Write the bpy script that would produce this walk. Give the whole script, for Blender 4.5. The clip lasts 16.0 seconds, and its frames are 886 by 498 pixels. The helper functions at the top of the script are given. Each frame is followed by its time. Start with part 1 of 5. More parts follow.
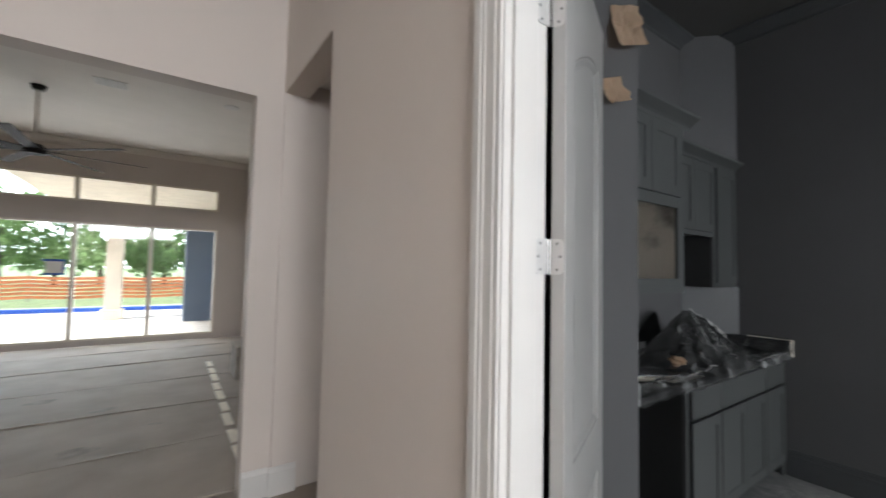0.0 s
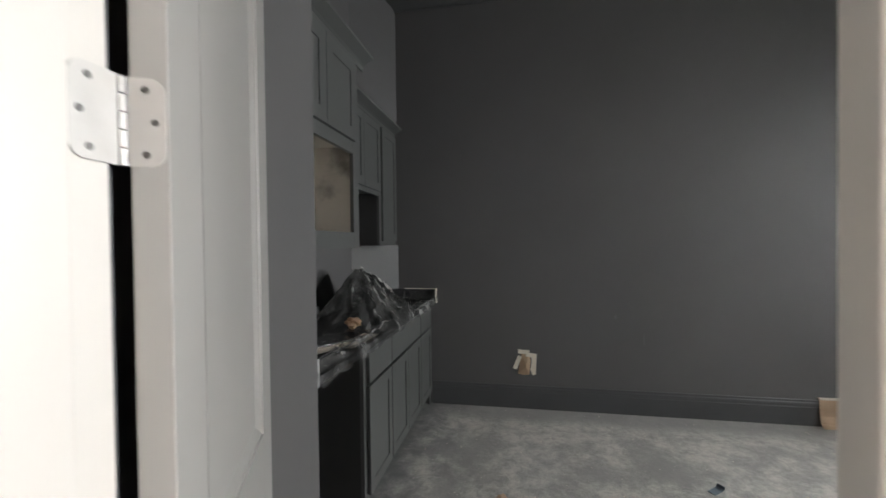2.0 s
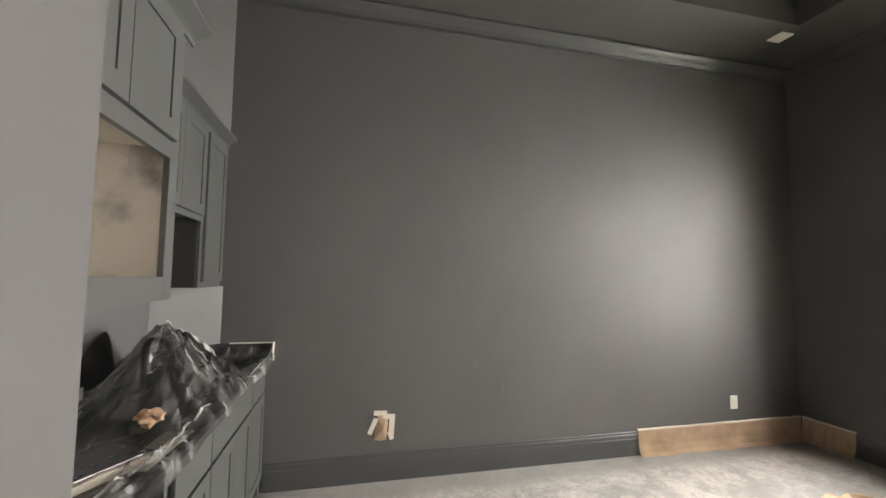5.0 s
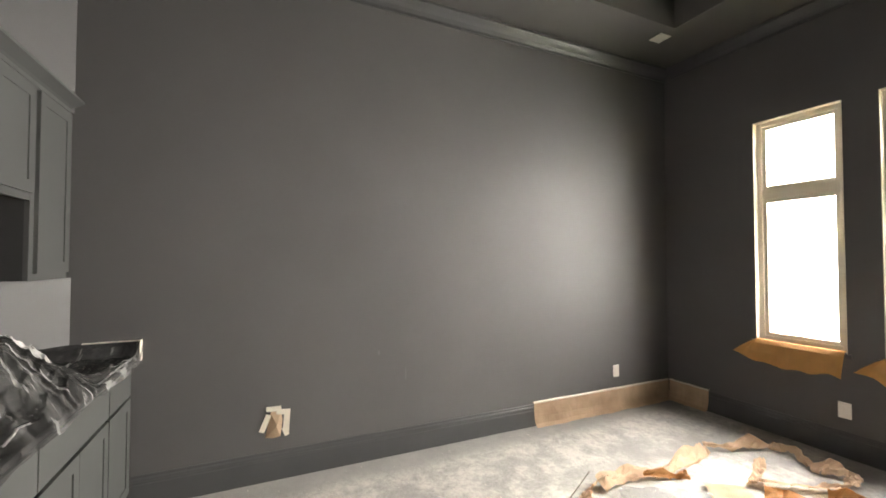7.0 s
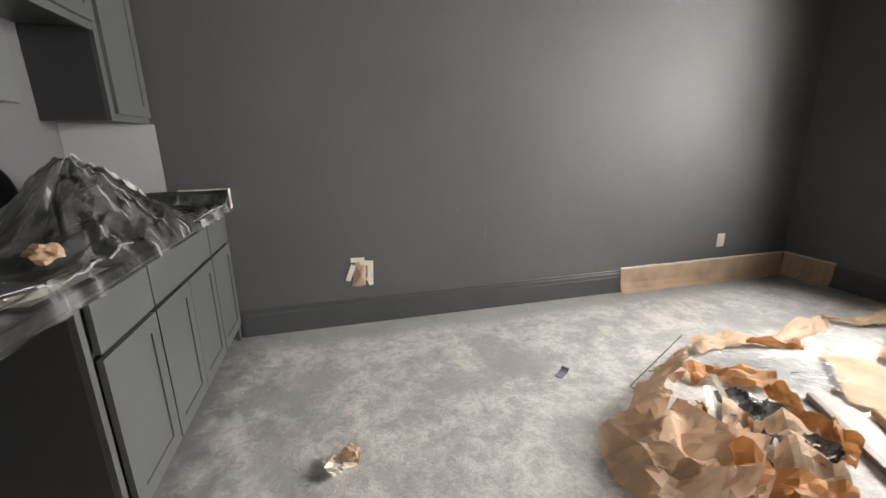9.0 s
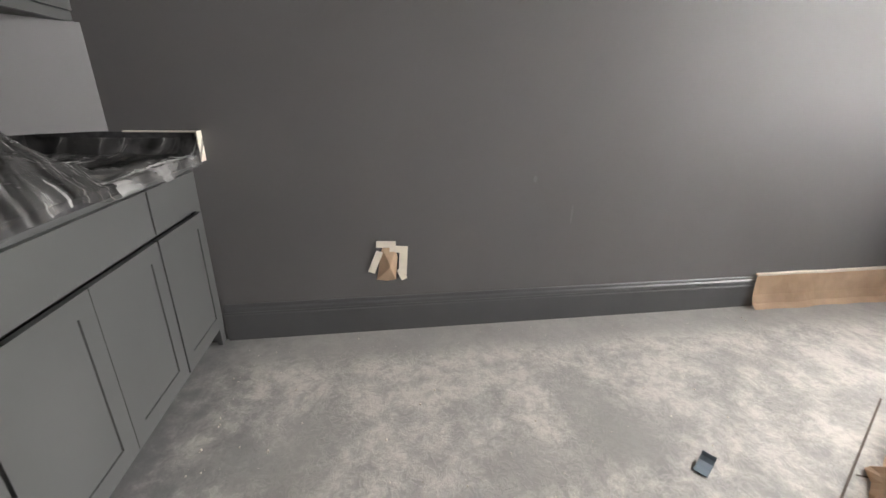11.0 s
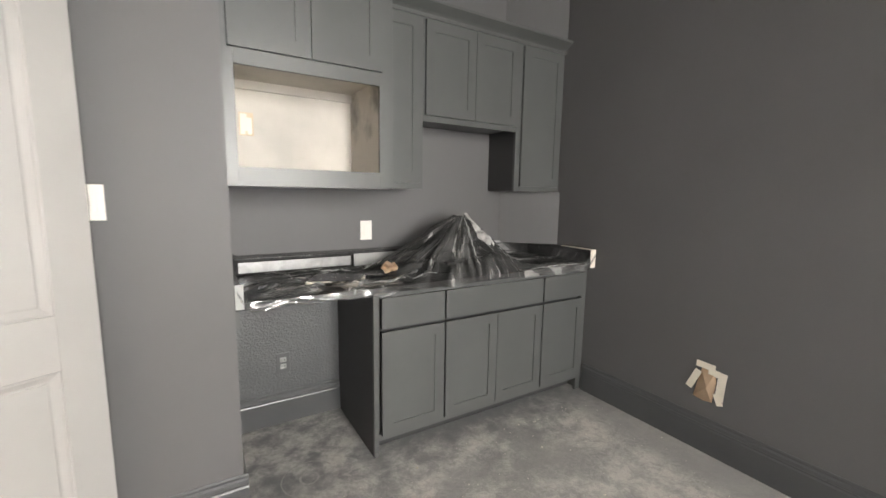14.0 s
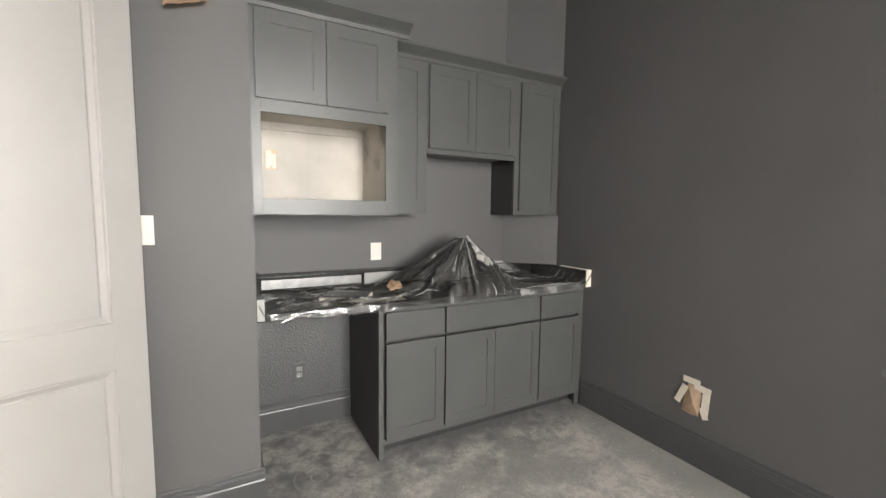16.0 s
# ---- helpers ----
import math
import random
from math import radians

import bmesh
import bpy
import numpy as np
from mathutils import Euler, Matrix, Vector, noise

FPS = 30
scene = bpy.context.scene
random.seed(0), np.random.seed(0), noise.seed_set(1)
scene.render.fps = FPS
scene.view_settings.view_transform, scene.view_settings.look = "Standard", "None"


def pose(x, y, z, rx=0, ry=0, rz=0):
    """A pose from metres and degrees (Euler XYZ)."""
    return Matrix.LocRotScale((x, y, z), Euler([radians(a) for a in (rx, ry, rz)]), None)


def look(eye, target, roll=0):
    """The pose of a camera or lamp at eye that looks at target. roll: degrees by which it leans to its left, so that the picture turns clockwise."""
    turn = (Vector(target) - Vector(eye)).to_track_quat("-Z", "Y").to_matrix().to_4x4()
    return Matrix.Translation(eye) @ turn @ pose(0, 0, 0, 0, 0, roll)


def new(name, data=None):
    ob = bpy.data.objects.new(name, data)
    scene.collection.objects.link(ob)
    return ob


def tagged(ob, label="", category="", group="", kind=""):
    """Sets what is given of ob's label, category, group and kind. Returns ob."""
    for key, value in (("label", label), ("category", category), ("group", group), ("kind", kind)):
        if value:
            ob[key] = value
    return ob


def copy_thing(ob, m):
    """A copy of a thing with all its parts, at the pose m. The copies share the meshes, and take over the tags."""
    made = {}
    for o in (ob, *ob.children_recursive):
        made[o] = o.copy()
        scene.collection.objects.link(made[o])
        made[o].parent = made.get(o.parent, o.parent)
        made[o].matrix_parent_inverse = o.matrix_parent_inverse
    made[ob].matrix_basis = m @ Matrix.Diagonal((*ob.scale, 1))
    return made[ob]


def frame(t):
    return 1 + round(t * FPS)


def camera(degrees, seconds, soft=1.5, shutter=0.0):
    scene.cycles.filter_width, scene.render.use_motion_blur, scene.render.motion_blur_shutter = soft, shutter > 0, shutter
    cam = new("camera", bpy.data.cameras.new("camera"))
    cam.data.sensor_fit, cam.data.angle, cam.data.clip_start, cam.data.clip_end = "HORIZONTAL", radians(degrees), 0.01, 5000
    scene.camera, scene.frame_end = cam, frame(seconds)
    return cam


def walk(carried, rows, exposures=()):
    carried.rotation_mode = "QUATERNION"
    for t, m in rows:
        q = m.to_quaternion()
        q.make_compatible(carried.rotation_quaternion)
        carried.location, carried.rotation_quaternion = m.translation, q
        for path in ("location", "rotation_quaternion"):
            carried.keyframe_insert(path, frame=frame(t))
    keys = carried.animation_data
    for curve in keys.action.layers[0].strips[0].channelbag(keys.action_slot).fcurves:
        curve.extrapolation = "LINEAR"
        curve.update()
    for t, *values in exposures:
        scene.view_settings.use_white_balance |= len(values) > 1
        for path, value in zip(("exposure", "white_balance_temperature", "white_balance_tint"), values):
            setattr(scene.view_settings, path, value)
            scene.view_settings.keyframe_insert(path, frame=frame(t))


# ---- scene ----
cam = camera(95.1, 16.0, shutter=0.4)
PATH = [
    (0, (0.039, 0.22, 1.479), (1.183, 1.857, 1.577), 1.2),
    (0.5, (0.121, 0.289, 1.486), (1.629, 1.598, 1.592), 0.5),
    (1, (0.186, 0.337, 1.436), (1.928, 1.316, 1.51), -0.1),
    (1.5, (0.339, 0.436, 1.415), (2.228, 1.094, 1.442), -0.4),
    (2, (0.502, 0.518, 1.39), (2.468, 0.883, 1.362), -0.7),
    (2.5, (0.64, 0.629, 1.376), (2.636, 0.744, 1.305), -0.4),
    (3, (0.715, 0.685, 1.361), (2.711, 0.614, 1.268), -0.4),
    (5.5, (0.937, 0.744, 1.501), (2.853, 0.201, 1.687), 0.7),
    (6, (0.924, 0.678, 1.524), (2.806, 0.033, 1.728), 0.5),
    (6.5, (0.942, 0.632, 1.522), (2.787, -0.122, 1.681), 0.2),
    (7, (0.957, 0.584, 1.484), (2.777, -0.243, 1.535), -0.0),
    (7.5, (1.0, 0.551, 1.427), (2.814, -0.285, 1.331), -0.3),
    (8, (1.042, 0.539, 1.374), (2.876, -0.219, 1.124), -0.5),
    (8.5, (1.089, 0.552, 1.302), (2.953, -0.057, 0.909), -1.0),
    (8.7, (1.114, 0.574, 1.283), (2.986, 0.026, 0.839), -1.1),
    (11, (2.088, 0.501, 1.157), (3.933, 0.203, 0.444), 1.1),
    (11.5, (2.166, 0.365, 1.187), (4.038, 0.204, 0.501), 0.4),
    (12, (2.08, 0.204, 1.196), (3.977, 0.41, 0.597), 0.1),
    (12.5, (1.892, 0.003, 1.246), (3.674, 0.732, 0.703), 0.0),
    (13, (1.754, -0.143, 1.3), (3.27, 1.083, 0.853), -0.3),
    (13.5, (1.721, -0.341, 1.325), (2.944, 1.202, 0.974), 0.2),
    (14, (1.681, -0.529, 1.354), (2.718, 1.16, 1.084), 0.9),
    (14.5, (1.648, -0.708, 1.363), (2.614, 1.032, 1.164), 1.1),
    (15, (1.658, -0.766, 1.386), (2.606, 0.989, 1.237), 1.1),
    (15.5, (1.667, -0.765, 1.394), (2.609, 0.993, 1.244), 0.9),
    (16, (1.675, -0.775, 1.394), (2.625, 0.976, 1.213), 0.7),
]
EXPOSURES = [(0.0, 0.85, 5900, 8), (0.5, 1.0, 5950, 8), (1.5, 1.05, 6150, 8), (2.0, 1.15, 6250, 8), (2.5, 1.6, 6180, 8), (3.2, 1.95, 6230, 9), (5.5, 2.6, 6950, 11), (7.0, 2.65, 7000, 11), (7.5, 2.6, 6950, 11), (8.7, 2.4, 6500, 11), (11.0, 2.35, 6550, 13), (12.0, 2.5, 6650, 12), (13.0, 2.4, 6700, 11), (14.0, 2.2, 6700, 11), (16.0, 2.15, 6700, 11)]
walk(cam, [(t, look(eye, target, roll)) for t, eye, target, roll in PATH], EXPOSURES)

# ---- world, light ----
world = bpy.data.worlds.new("sky")
scene.world = world
world.use_nodes = True
wn = world.node_tree
sky = wn.nodes.new("ShaderNodeTexSky")
sky.sky_type, sky.sun_disc = "NISHITA", False
sky.sun_elevation, sky.sun_rotation = radians(46), radians(262)
sky.dust_density = 3.0
wn.links.new(sky.outputs[0], wn.nodes["Background"].inputs[0])
wn.nodes["Background"].inputs[1].default_value = 0.15

sun = new("sun", bpy.data.lights.new("sun", "SUN"))
sun.data.energy, sun.data.angle, sun.data.color = 5.0, radians(12), (1, 0.96, 0.9)
sun.matrix_world = look((0, 0, 30), (0.70, 0.10, 29.25))


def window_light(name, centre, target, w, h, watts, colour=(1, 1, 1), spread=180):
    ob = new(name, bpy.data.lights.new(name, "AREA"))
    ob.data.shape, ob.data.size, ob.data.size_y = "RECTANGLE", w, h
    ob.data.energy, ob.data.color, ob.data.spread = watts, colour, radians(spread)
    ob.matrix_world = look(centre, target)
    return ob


# ---- plan ----
EX, SY, NY, WX = 3.953, -3.44, 1.87, 0.822     # inner faces of the study
HX = 0.685                                    # hall face of the study's west wall
STUB_Y, STUB_X = 1.205, 1.795
CEIL, TRAY = 3.522, 3.80
HALL_N, HALL_W, HALL_S, HALL_CEIL = 3.05, -2.6, -4.0, 3.3
LIV_N, LIV_E, LIV_W, LIV_CEIL = 9.63, 1.50, -5.4, 3.60
HINGE_Y, LEAF_W, LEAF_H, LEAF_T = 0.903, 0.598, 2.40, 0.035
OPEN_ANGLE = 25.2
PIVOT_X = 0.840          # axis of the hinges
MEET_Y = 0.297           # meeting edge of the closed leaf

# daylight of the study's two windows, and an added unseen hall lamp
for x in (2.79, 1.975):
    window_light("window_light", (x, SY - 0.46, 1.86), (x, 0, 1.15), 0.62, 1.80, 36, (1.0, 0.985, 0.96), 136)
# added lamp without a known source, high so its reflection misses the panes
window_light("hall_fill_lamp", (-1.0, HALL_S + 0.02, 2.86), (-1.0, 0, 0.6), 3.0, 0.62, 143, (1.0, 0.98, 0.96))
window_light("living_light", (-1.0, LIV_N + 0.4, 1.5), (-1.0, 4, 0.9), 4.0, 2.4, 34, (0.97, 1.0, 0.99))


# ---- materials ----
def material(name, colour, rough=0.6, metal=0.0, vary=0.12, scale=3.0, grain=120.0, bump=0.05, second=None, coat=0.0, spec=0.5, bumpdist=0.002):
    m = bpy.data.materials.new(name)
    m.use_nodes = True
    nt = m.node_tree
    b = nt.nodes["Principled BSDF"]
    b.inputs["Roughness"].default_value, b.inputs["Metallic"].default_value = rough, metal
    b.inputs["Coat Weight"].default_value = coat
    b.inputs["Specular IOR Level"].default_value = spec
    tc = nt.nodes.new("ShaderNodeTexCoord")
    n1 = nt.nodes.new("ShaderNodeTexNoise")
    n1.inputs["Scale"].default_value, n1.inputs["Detail"].default_value = scale, 6
    n2 = nt.nodes.new("ShaderNodeTexNoise")
    n2.inputs["Scale"].default_value, n2.inputs["Detail"].default_value = grain, 3
    for n in (n1, n2):
        nt.links.new(tc.outputs["Object"], n.inputs["Vector"])
    ramp = nt.nodes.new("ShaderNodeValToRGB")
    dark = tuple(c * (1 - vary) for c in colour)
    light = tuple(min(1, c * (1 + vary)) for c in (second or colour))
    ramp.color_ramp.elements[0].color, ramp.color_ramp.elements[1].color = (*dark, 1), (*light, 1)
    ramp.color_ramp.elements[0].position, ramp.color_ramp.elements[1].position = 0.3, 0.7
    nt.links.new(n1.outputs["Fac"], ramp.inputs["Fac"])
    nt.links.new(ramp.outputs["Color"], b.inputs["Base Color"])
    mr = nt.nodes.new("ShaderNodeMapRange")
    mr.inputs["To Min"].default_value, mr.inputs["To Max"].default_value = max(0.02, rough - 0.06), min(1, rough + 0.06)
    nt.links.new(n1.outputs["Fac"], mr.inputs["Value"])
    nt.links.new(mr.outputs["Result"], b.inputs["Roughness"])
    if bump:
        bp = nt.nodes.new("ShaderNodeBump")
        bp.inputs["Strength"].default_value, bp.inputs["Distance"].default_value = bump, bumpdist
        nt.links.new(n2.outputs["Fac"], bp.inputs["Height"])
        nt.links.new(bp.outputs["Normal"], b.inputs["Normal"])
    return m


DARK = material("charcoal_wall_paint", (0.108, 0.1057, 0.1060), 0.55, spec=0.40, vary=0.085, scale=1.1, grain=260, bump=0.12)
DARKTRIM = material("charcoal_trim_paint", (0.068, 0.070, 0.072), 0.36, vary=0.06, scale=4, grain=60, bump=0.03)
CABINET = material("charcoal_cabinet_paint", (0.078, 0.081, 0.079), 0.37, vary=0.06, scale=5, grain=90, bump=0.04)
# near black in place of shade on cabinet sides, gaps and recesses
CABINET_SHADE = material("cabinet_shade_black", (0.03, 0.03, 0.031), 0.5, vary=0.1)
BEIGE = material("warm_beige_wall_paint", (0.53, 0.475, 0.43), 0.6, vary=0.03, scale=1.2, grain=240, bump=0.12)
WHITE = material("off_white_enamel", (0.54, 0.523, 0.497), 0.35, vary=0.03, scale=3, grain=70, bump=0.03)
# one door paint in two tones: each leaf's light is put into its colour
LEAF_DIM = material("door_paint_dim_copy", (0.325, 0.318, 0.304), 0.42, vary=0.04, scale=2.5, grain=80, bump=0.04)
LEAF_LIT = material("door_paint_lit_copy", (0.60, 0.565, 0.53), 0.42, vary=0.03, scale=2.5, grain=80, bump=0.04)
MWHITE = material("bare_white_board", (0.50, 0.47, 0.42), 0.55, vary=0.16, scale=3.2)
SMUDGED = material("paint_misted_board", (0.16, 0.15, 0.135), 0.55, vary=0.02, scale=4.2, second=(0.50, 0.47, 0.42))
for k in SMUDGED.node_tree.nodes:
    if k.bl_idname == "ShaderNodeValToRGB":
        k.color_ramp.elements[0].position, k.color_ramp.elements[1].position = 0.30, 0.48
TANBOX = material("tan_wiring_box", (0.56, 0.45, 0.30), 0.5, vary=0.06, scale=20)
BARESPOT = material("half_sprayed_plastic", (0.30, 0.30, 0.295), 0.45, vary=0.5, scale=60)
CEILP = material("dark_ceiling_paint", (0.085, 0.082, 0.078), 0.5, vary=0.05, grain=200, bump=0.1)
LIVCEIL = material("cream_ceiling_paint", (0.62, 0.58, 0.53), 0.7, vary=0.03, grain=200, bump=0.1)
HINGEPAINT = material("overpainted_hinge_plate", (0.50, 0.49, 0.475), 0.34, metal=0.25, vary=0.06, scale=30)
STEEL = material("satin_nickel", (0.20, 0.195, 0.19), 0.34, metal=1.0, vary=0.05)
PLATE = material("white_plastic_plate", (0.72, 0.69, 0.64), 0.4, vary=0.03)
SLOT = material("dark_slot", (0.02, 0.02, 0.02), 0.6)
VINYL = material("cream_window_vinyl", (0.70, 0.64, 0.54), 0.4, vary=0.04)
KRAFT = material("kraft_masking_paper", (0.55, 0.38, 0.25), 0.75, vary=0.09, scale=6, grain=90, bump=0.25, second=(0.61, 0.44, 0.30))
# kraft again, darker and more orange, with its shade put into the colour
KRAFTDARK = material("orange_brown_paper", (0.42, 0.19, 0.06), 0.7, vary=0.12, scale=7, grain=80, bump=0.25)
TAPE = material("white_masking_tape", (0.74, 0.68, 0.58), 0.65, vary=0.08, scale=14, grain=150, bump=0.2)
STONE = material("dark_stone_top", (0.05, 0.05, 0.052), 0.25, vary=0.4, scale=30, grain=200, bump=0.02)
BLACKM = material("black_fan_metal", (0.02, 0.018, 0.016), 0.7, spec=0.2)
BOARD = material("floor_protection_board", (0.29, 0.245, 0.205), 0.75, vary=0.16, scale=2.0, grain=70, bump=0.2)
GREYSTICK = material("weathered_grey_strip", (0.23, 0.20, 0.17), 0.7, vary=0.25, scale=9)
BLUETAPE = material("blue_painters_tape", (0.02, 0.09, 0.42), 0.6)
PATIO = material("pale_patio_concrete", (0.70, 0.65, 0.58), 0.85, vary=0.1, scale=0.8)
CREAMCOL = material("cream_column_stucco", (0.66, 0.60, 0.50), 0.85, vary=0.08)
SLATEBLUE = material("slate_blue_panel", (0.075, 0.10, 0.14), 0.6, vary=0.1)
ORANGE = material("orange_fence_mesh", (0.75, 0.24, 0.10), 0.7, vary=0.2, scale=5)
GRASS = material("lawn", (0.20, 0.26, 0.11), 0.9, vary=0.3, scale=4)
LEAVES = material("tree_leaves", (0.30, 0.42, 0.18), 0.6, vary=0.3, scale=1.2)
BARK = material("tree_bark", (0.12, 0.09, 0.07), 0.9, vary=0.3)


def let_light_through(m, share):
    """Thin paper: part of the light goes through."""
    nt = m.node_tree
    b, out = nt.nodes["Principled BSDF"], nt.nodes["Material Output"]
    t, mix = nt.nodes.new("ShaderNodeBsdfTranslucent"), nt.nodes.new("ShaderNodeMixShader")
    mix.inputs[0].default_value = share
    nt.links.new(b.inputs["Base Color"].links[0].from_socket, t.inputs["Color"])
    nt.links.new(b.outputs[0], mix.inputs[1])
    nt.links.new(t.outputs[0], mix.inputs[2])
    nt.links.new(mix.outputs[0], out.inputs[0])
    return m


let_light_through(KRAFT, 0.4)
let_light_through(KRAFTDARK, 0.3)
let_light_through(LEAVES, 0.5)


def concrete():
    """Grey slab with trodden plaster dust: smears, flakes and curls, and dark paint mist by the cabinets."""
    m = material("dusty_concrete", (0.285, 0.277, 0.263), 0.8, vary=0.10, scale=1.6, grain=70, bump=0.25)
    nt = m.node_tree
    b = nt.nodes["Principled BSDF"]
    base = b.inputs["Base Color"].links[0].from_socket
    tc = nt.nodes.new("ShaderNodeTexCoord")
    sep = nt.nodes.new("ShaderNodeSeparateXYZ")
    nt.links.new(tc.outputs["Object"], sep.inputs[0])

    def tex(scale, detail, rough, distort, vector=None):
        n = nt.nodes.new("ShaderNodeTexNoise")
        for key, v in (("Scale", scale), ("Detail", detail), ("Roughness", rough), ("Distortion", distort)):
            n.inputs[key].default_value = v
        nt.links.new(vector or tc.outputs["Object"], n.inputs["Vector"])
        return n

    def ranged(value, lo, hi, to_lo=0.0, to_hi=1.0):
        r = nt.nodes.new("ShaderNodeMapRange")
        r.interpolation_type = "SMOOTHSTEP"
        for key, v in (("From Min", lo), ("From Max", hi), ("To Min", to_lo), ("To Max", to_hi)):
            r.inputs[key].default_value = v
        nt.links.new(value, r.inputs["Value"])
        return r.outputs["Result"]

    def calc(op, a, c, d=None):
        n = nt.nodes.new("ShaderNodeMath")
        n.operation = op
        for i, v in enumerate((a, c, d)):
            if v is None:
                continue
            if isinstance(v, (int, float)):
                n.inputs[i].default_value = v
            else:
                nt.links.new(v, n.inputs[i])
        return n.outputs[0]

    warp = tex(5, 2, 0.5, 0)
    bent = nt.nodes.new("ShaderNodeMixRGB")
    bent.blend_type = "LINEAR_LIGHT"
    bent.inputs[0].default_value = 0.05
    nt.links.new(tc.outputs["Object"], bent.inputs[1])
    nt.links.new(warp.outputs["Color"], bent.inputs[2])
    wide = tex(1.5, 4, 0.55, 0.3)
    patches = tex(6.5, 10, 0.68, 0.0, bent.outputs[0])
    curls = tex(26, 5, 0.62, 1.2, bent.outputs[0])
    scuffs = tex(17, 7, 0.7, 0.5)
    flecks = tex(60, 4, 0.6, 0.2)
    smear = ranged(calc("MULTIPLY_ADD", wide.outputs["Fac"], 0.4, calc("MULTIPLY", patches.outputs["Fac"], 0.6)), 0.42, 0.60)
    ridge = ranged(calc("ABSOLUTE", calc("SUBTRACT", curls.outputs["Fac"], 0.5), 0.0), 0.085, 0.012)
    fleck = ranged(flecks.outputs["Fac"], 0.60, 0.72)
    spread = ranged(wide.outputs["Fac"], 0.30, 0.52)
    # dust stays off the swept strip along the east wall
    strip = ranged(calc("MULTIPLY_ADD", patches.outputs["Fac"], 0.35, sep.outputs["X"]), 3.98, 3.80)
    dust = calc("MULTIPLY", calc("ADD", calc("MULTIPLY", smear, 0.70), calc("MULTIPLY", ridge, 0.26)), calc("MULTIPLY_ADD", spread, 0.75, 0.25))
    dust = calc("MULTIPLY", dust, calc("MULTIPLY_ADD", strip, 0.8, 0.2))
    dust = calc("MULTIPLY", dust, ranged(scuffs.outputs["Fac"], 0.34, 0.56, 0.45, 1.15))
    dust = calc("MINIMUM", calc("MULTIPLY_ADD", fleck, 0.12, dust), 1.0)
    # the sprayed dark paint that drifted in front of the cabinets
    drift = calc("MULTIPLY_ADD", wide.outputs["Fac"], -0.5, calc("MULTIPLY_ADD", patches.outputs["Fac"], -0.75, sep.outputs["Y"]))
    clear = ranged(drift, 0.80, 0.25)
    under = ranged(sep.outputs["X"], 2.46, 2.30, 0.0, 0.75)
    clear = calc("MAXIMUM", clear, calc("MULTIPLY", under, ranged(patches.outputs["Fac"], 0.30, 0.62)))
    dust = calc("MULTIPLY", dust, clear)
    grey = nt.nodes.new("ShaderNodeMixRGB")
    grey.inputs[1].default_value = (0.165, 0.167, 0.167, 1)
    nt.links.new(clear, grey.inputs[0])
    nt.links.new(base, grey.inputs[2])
    mix = nt.nodes.new("ShaderNodeMixRGB")
    mix.inputs[2].default_value = (0.54, 0.512, 0.47, 1)
    nt.links.new(dust, mix.inputs[0])
    nt.links.new(grey.outputs[0], mix.inputs[1])
    nt.links.new(mix.outputs[0], b.inputs["Base Color"])
    bp = b.inputs["Normal"].links[0].from_node
    bp.inputs["Strength"].default_value, bp.inputs["Distance"].default_value = 0.4, 0.004
    nt.links.new(calc("MULTIPLY_ADD", curls.outputs["Fac"], 0.5, dust), bp.inputs["Height"])
    return m


CONCRETE = concrete()


def film_plastic(name, colour, alpha, rough):
    m = bpy.data.materials.new(name)
    m.use_nodes = True
    nt = m.node_tree
    b = nt.nodes["Principled BSDF"]
    b.inputs["Base Color"].default_value = (*colour, 1)
    b.inputs["Roughness"].default_value = rough
    b.inputs["IOR"].default_value = 1.6
    b.inputs["Coat Weight"].default_value, b.inputs["Coat Roughness"].default_value = 1.0, 0.18
    b.inputs["Alpha"].default_value = alpha
    tc = nt.nodes.new("ShaderNodeTexCoord")
    mp = nt.nodes.new("ShaderNodeMapping")
    mp.inputs["Scale"].default_value = (1.0, 2.2, 1.6)
    nt.links.new(tc.outputs["Object"], mp.inputs["Vector"])
    n = nt.nodes.new("ShaderNodeTexNoise")
    n.inputs["Scale"].default_value, n.inputs["Detail"].default_value, n.inputs["Distortion"].default_value = 9, 5, 1.6
    nt.links.new(mp.outputs[0], n.inputs["Vector"])
    bp = nt.nodes.new("ShaderNodeBump")
    bp.inputs["Strength"].default_value, bp.inputs["Distance"].default_value = 0.45, 0.012
    n2 = nt.nodes.new("ShaderNodeTexVoronoi")
    n2.feature = "DISTANCE_TO_EDGE"
    n2.inputs["Scale"].default_value = 26
    warp = nt.nodes.new("ShaderNodeMixRGB")
    warp.inputs[0].default_value = 0.25
    nt.links.new(mp.outputs[0], warp.inputs[1])
    nt.links.new(n.outputs["Color"], warp.inputs[2])
    nt.links.new(warp.outputs[0], n2.inputs["Vector"])
    mixh = nt.nodes.new("ShaderNodeMath")
    mixh.operation = "MULTIPLY_ADD"
    mixh.inputs[1].default_value = 0.55
    nt.links.new(n2.outputs["Distance"], mixh.inputs[0])
    nt.links.new(n.outputs["Fac"], mixh.inputs[2])
    nt.links.new(mixh.outputs[0], bp.inputs["Height"])
    nt.links.new(bp.outputs["Normal"], b.inputs["Normal"])
    return m


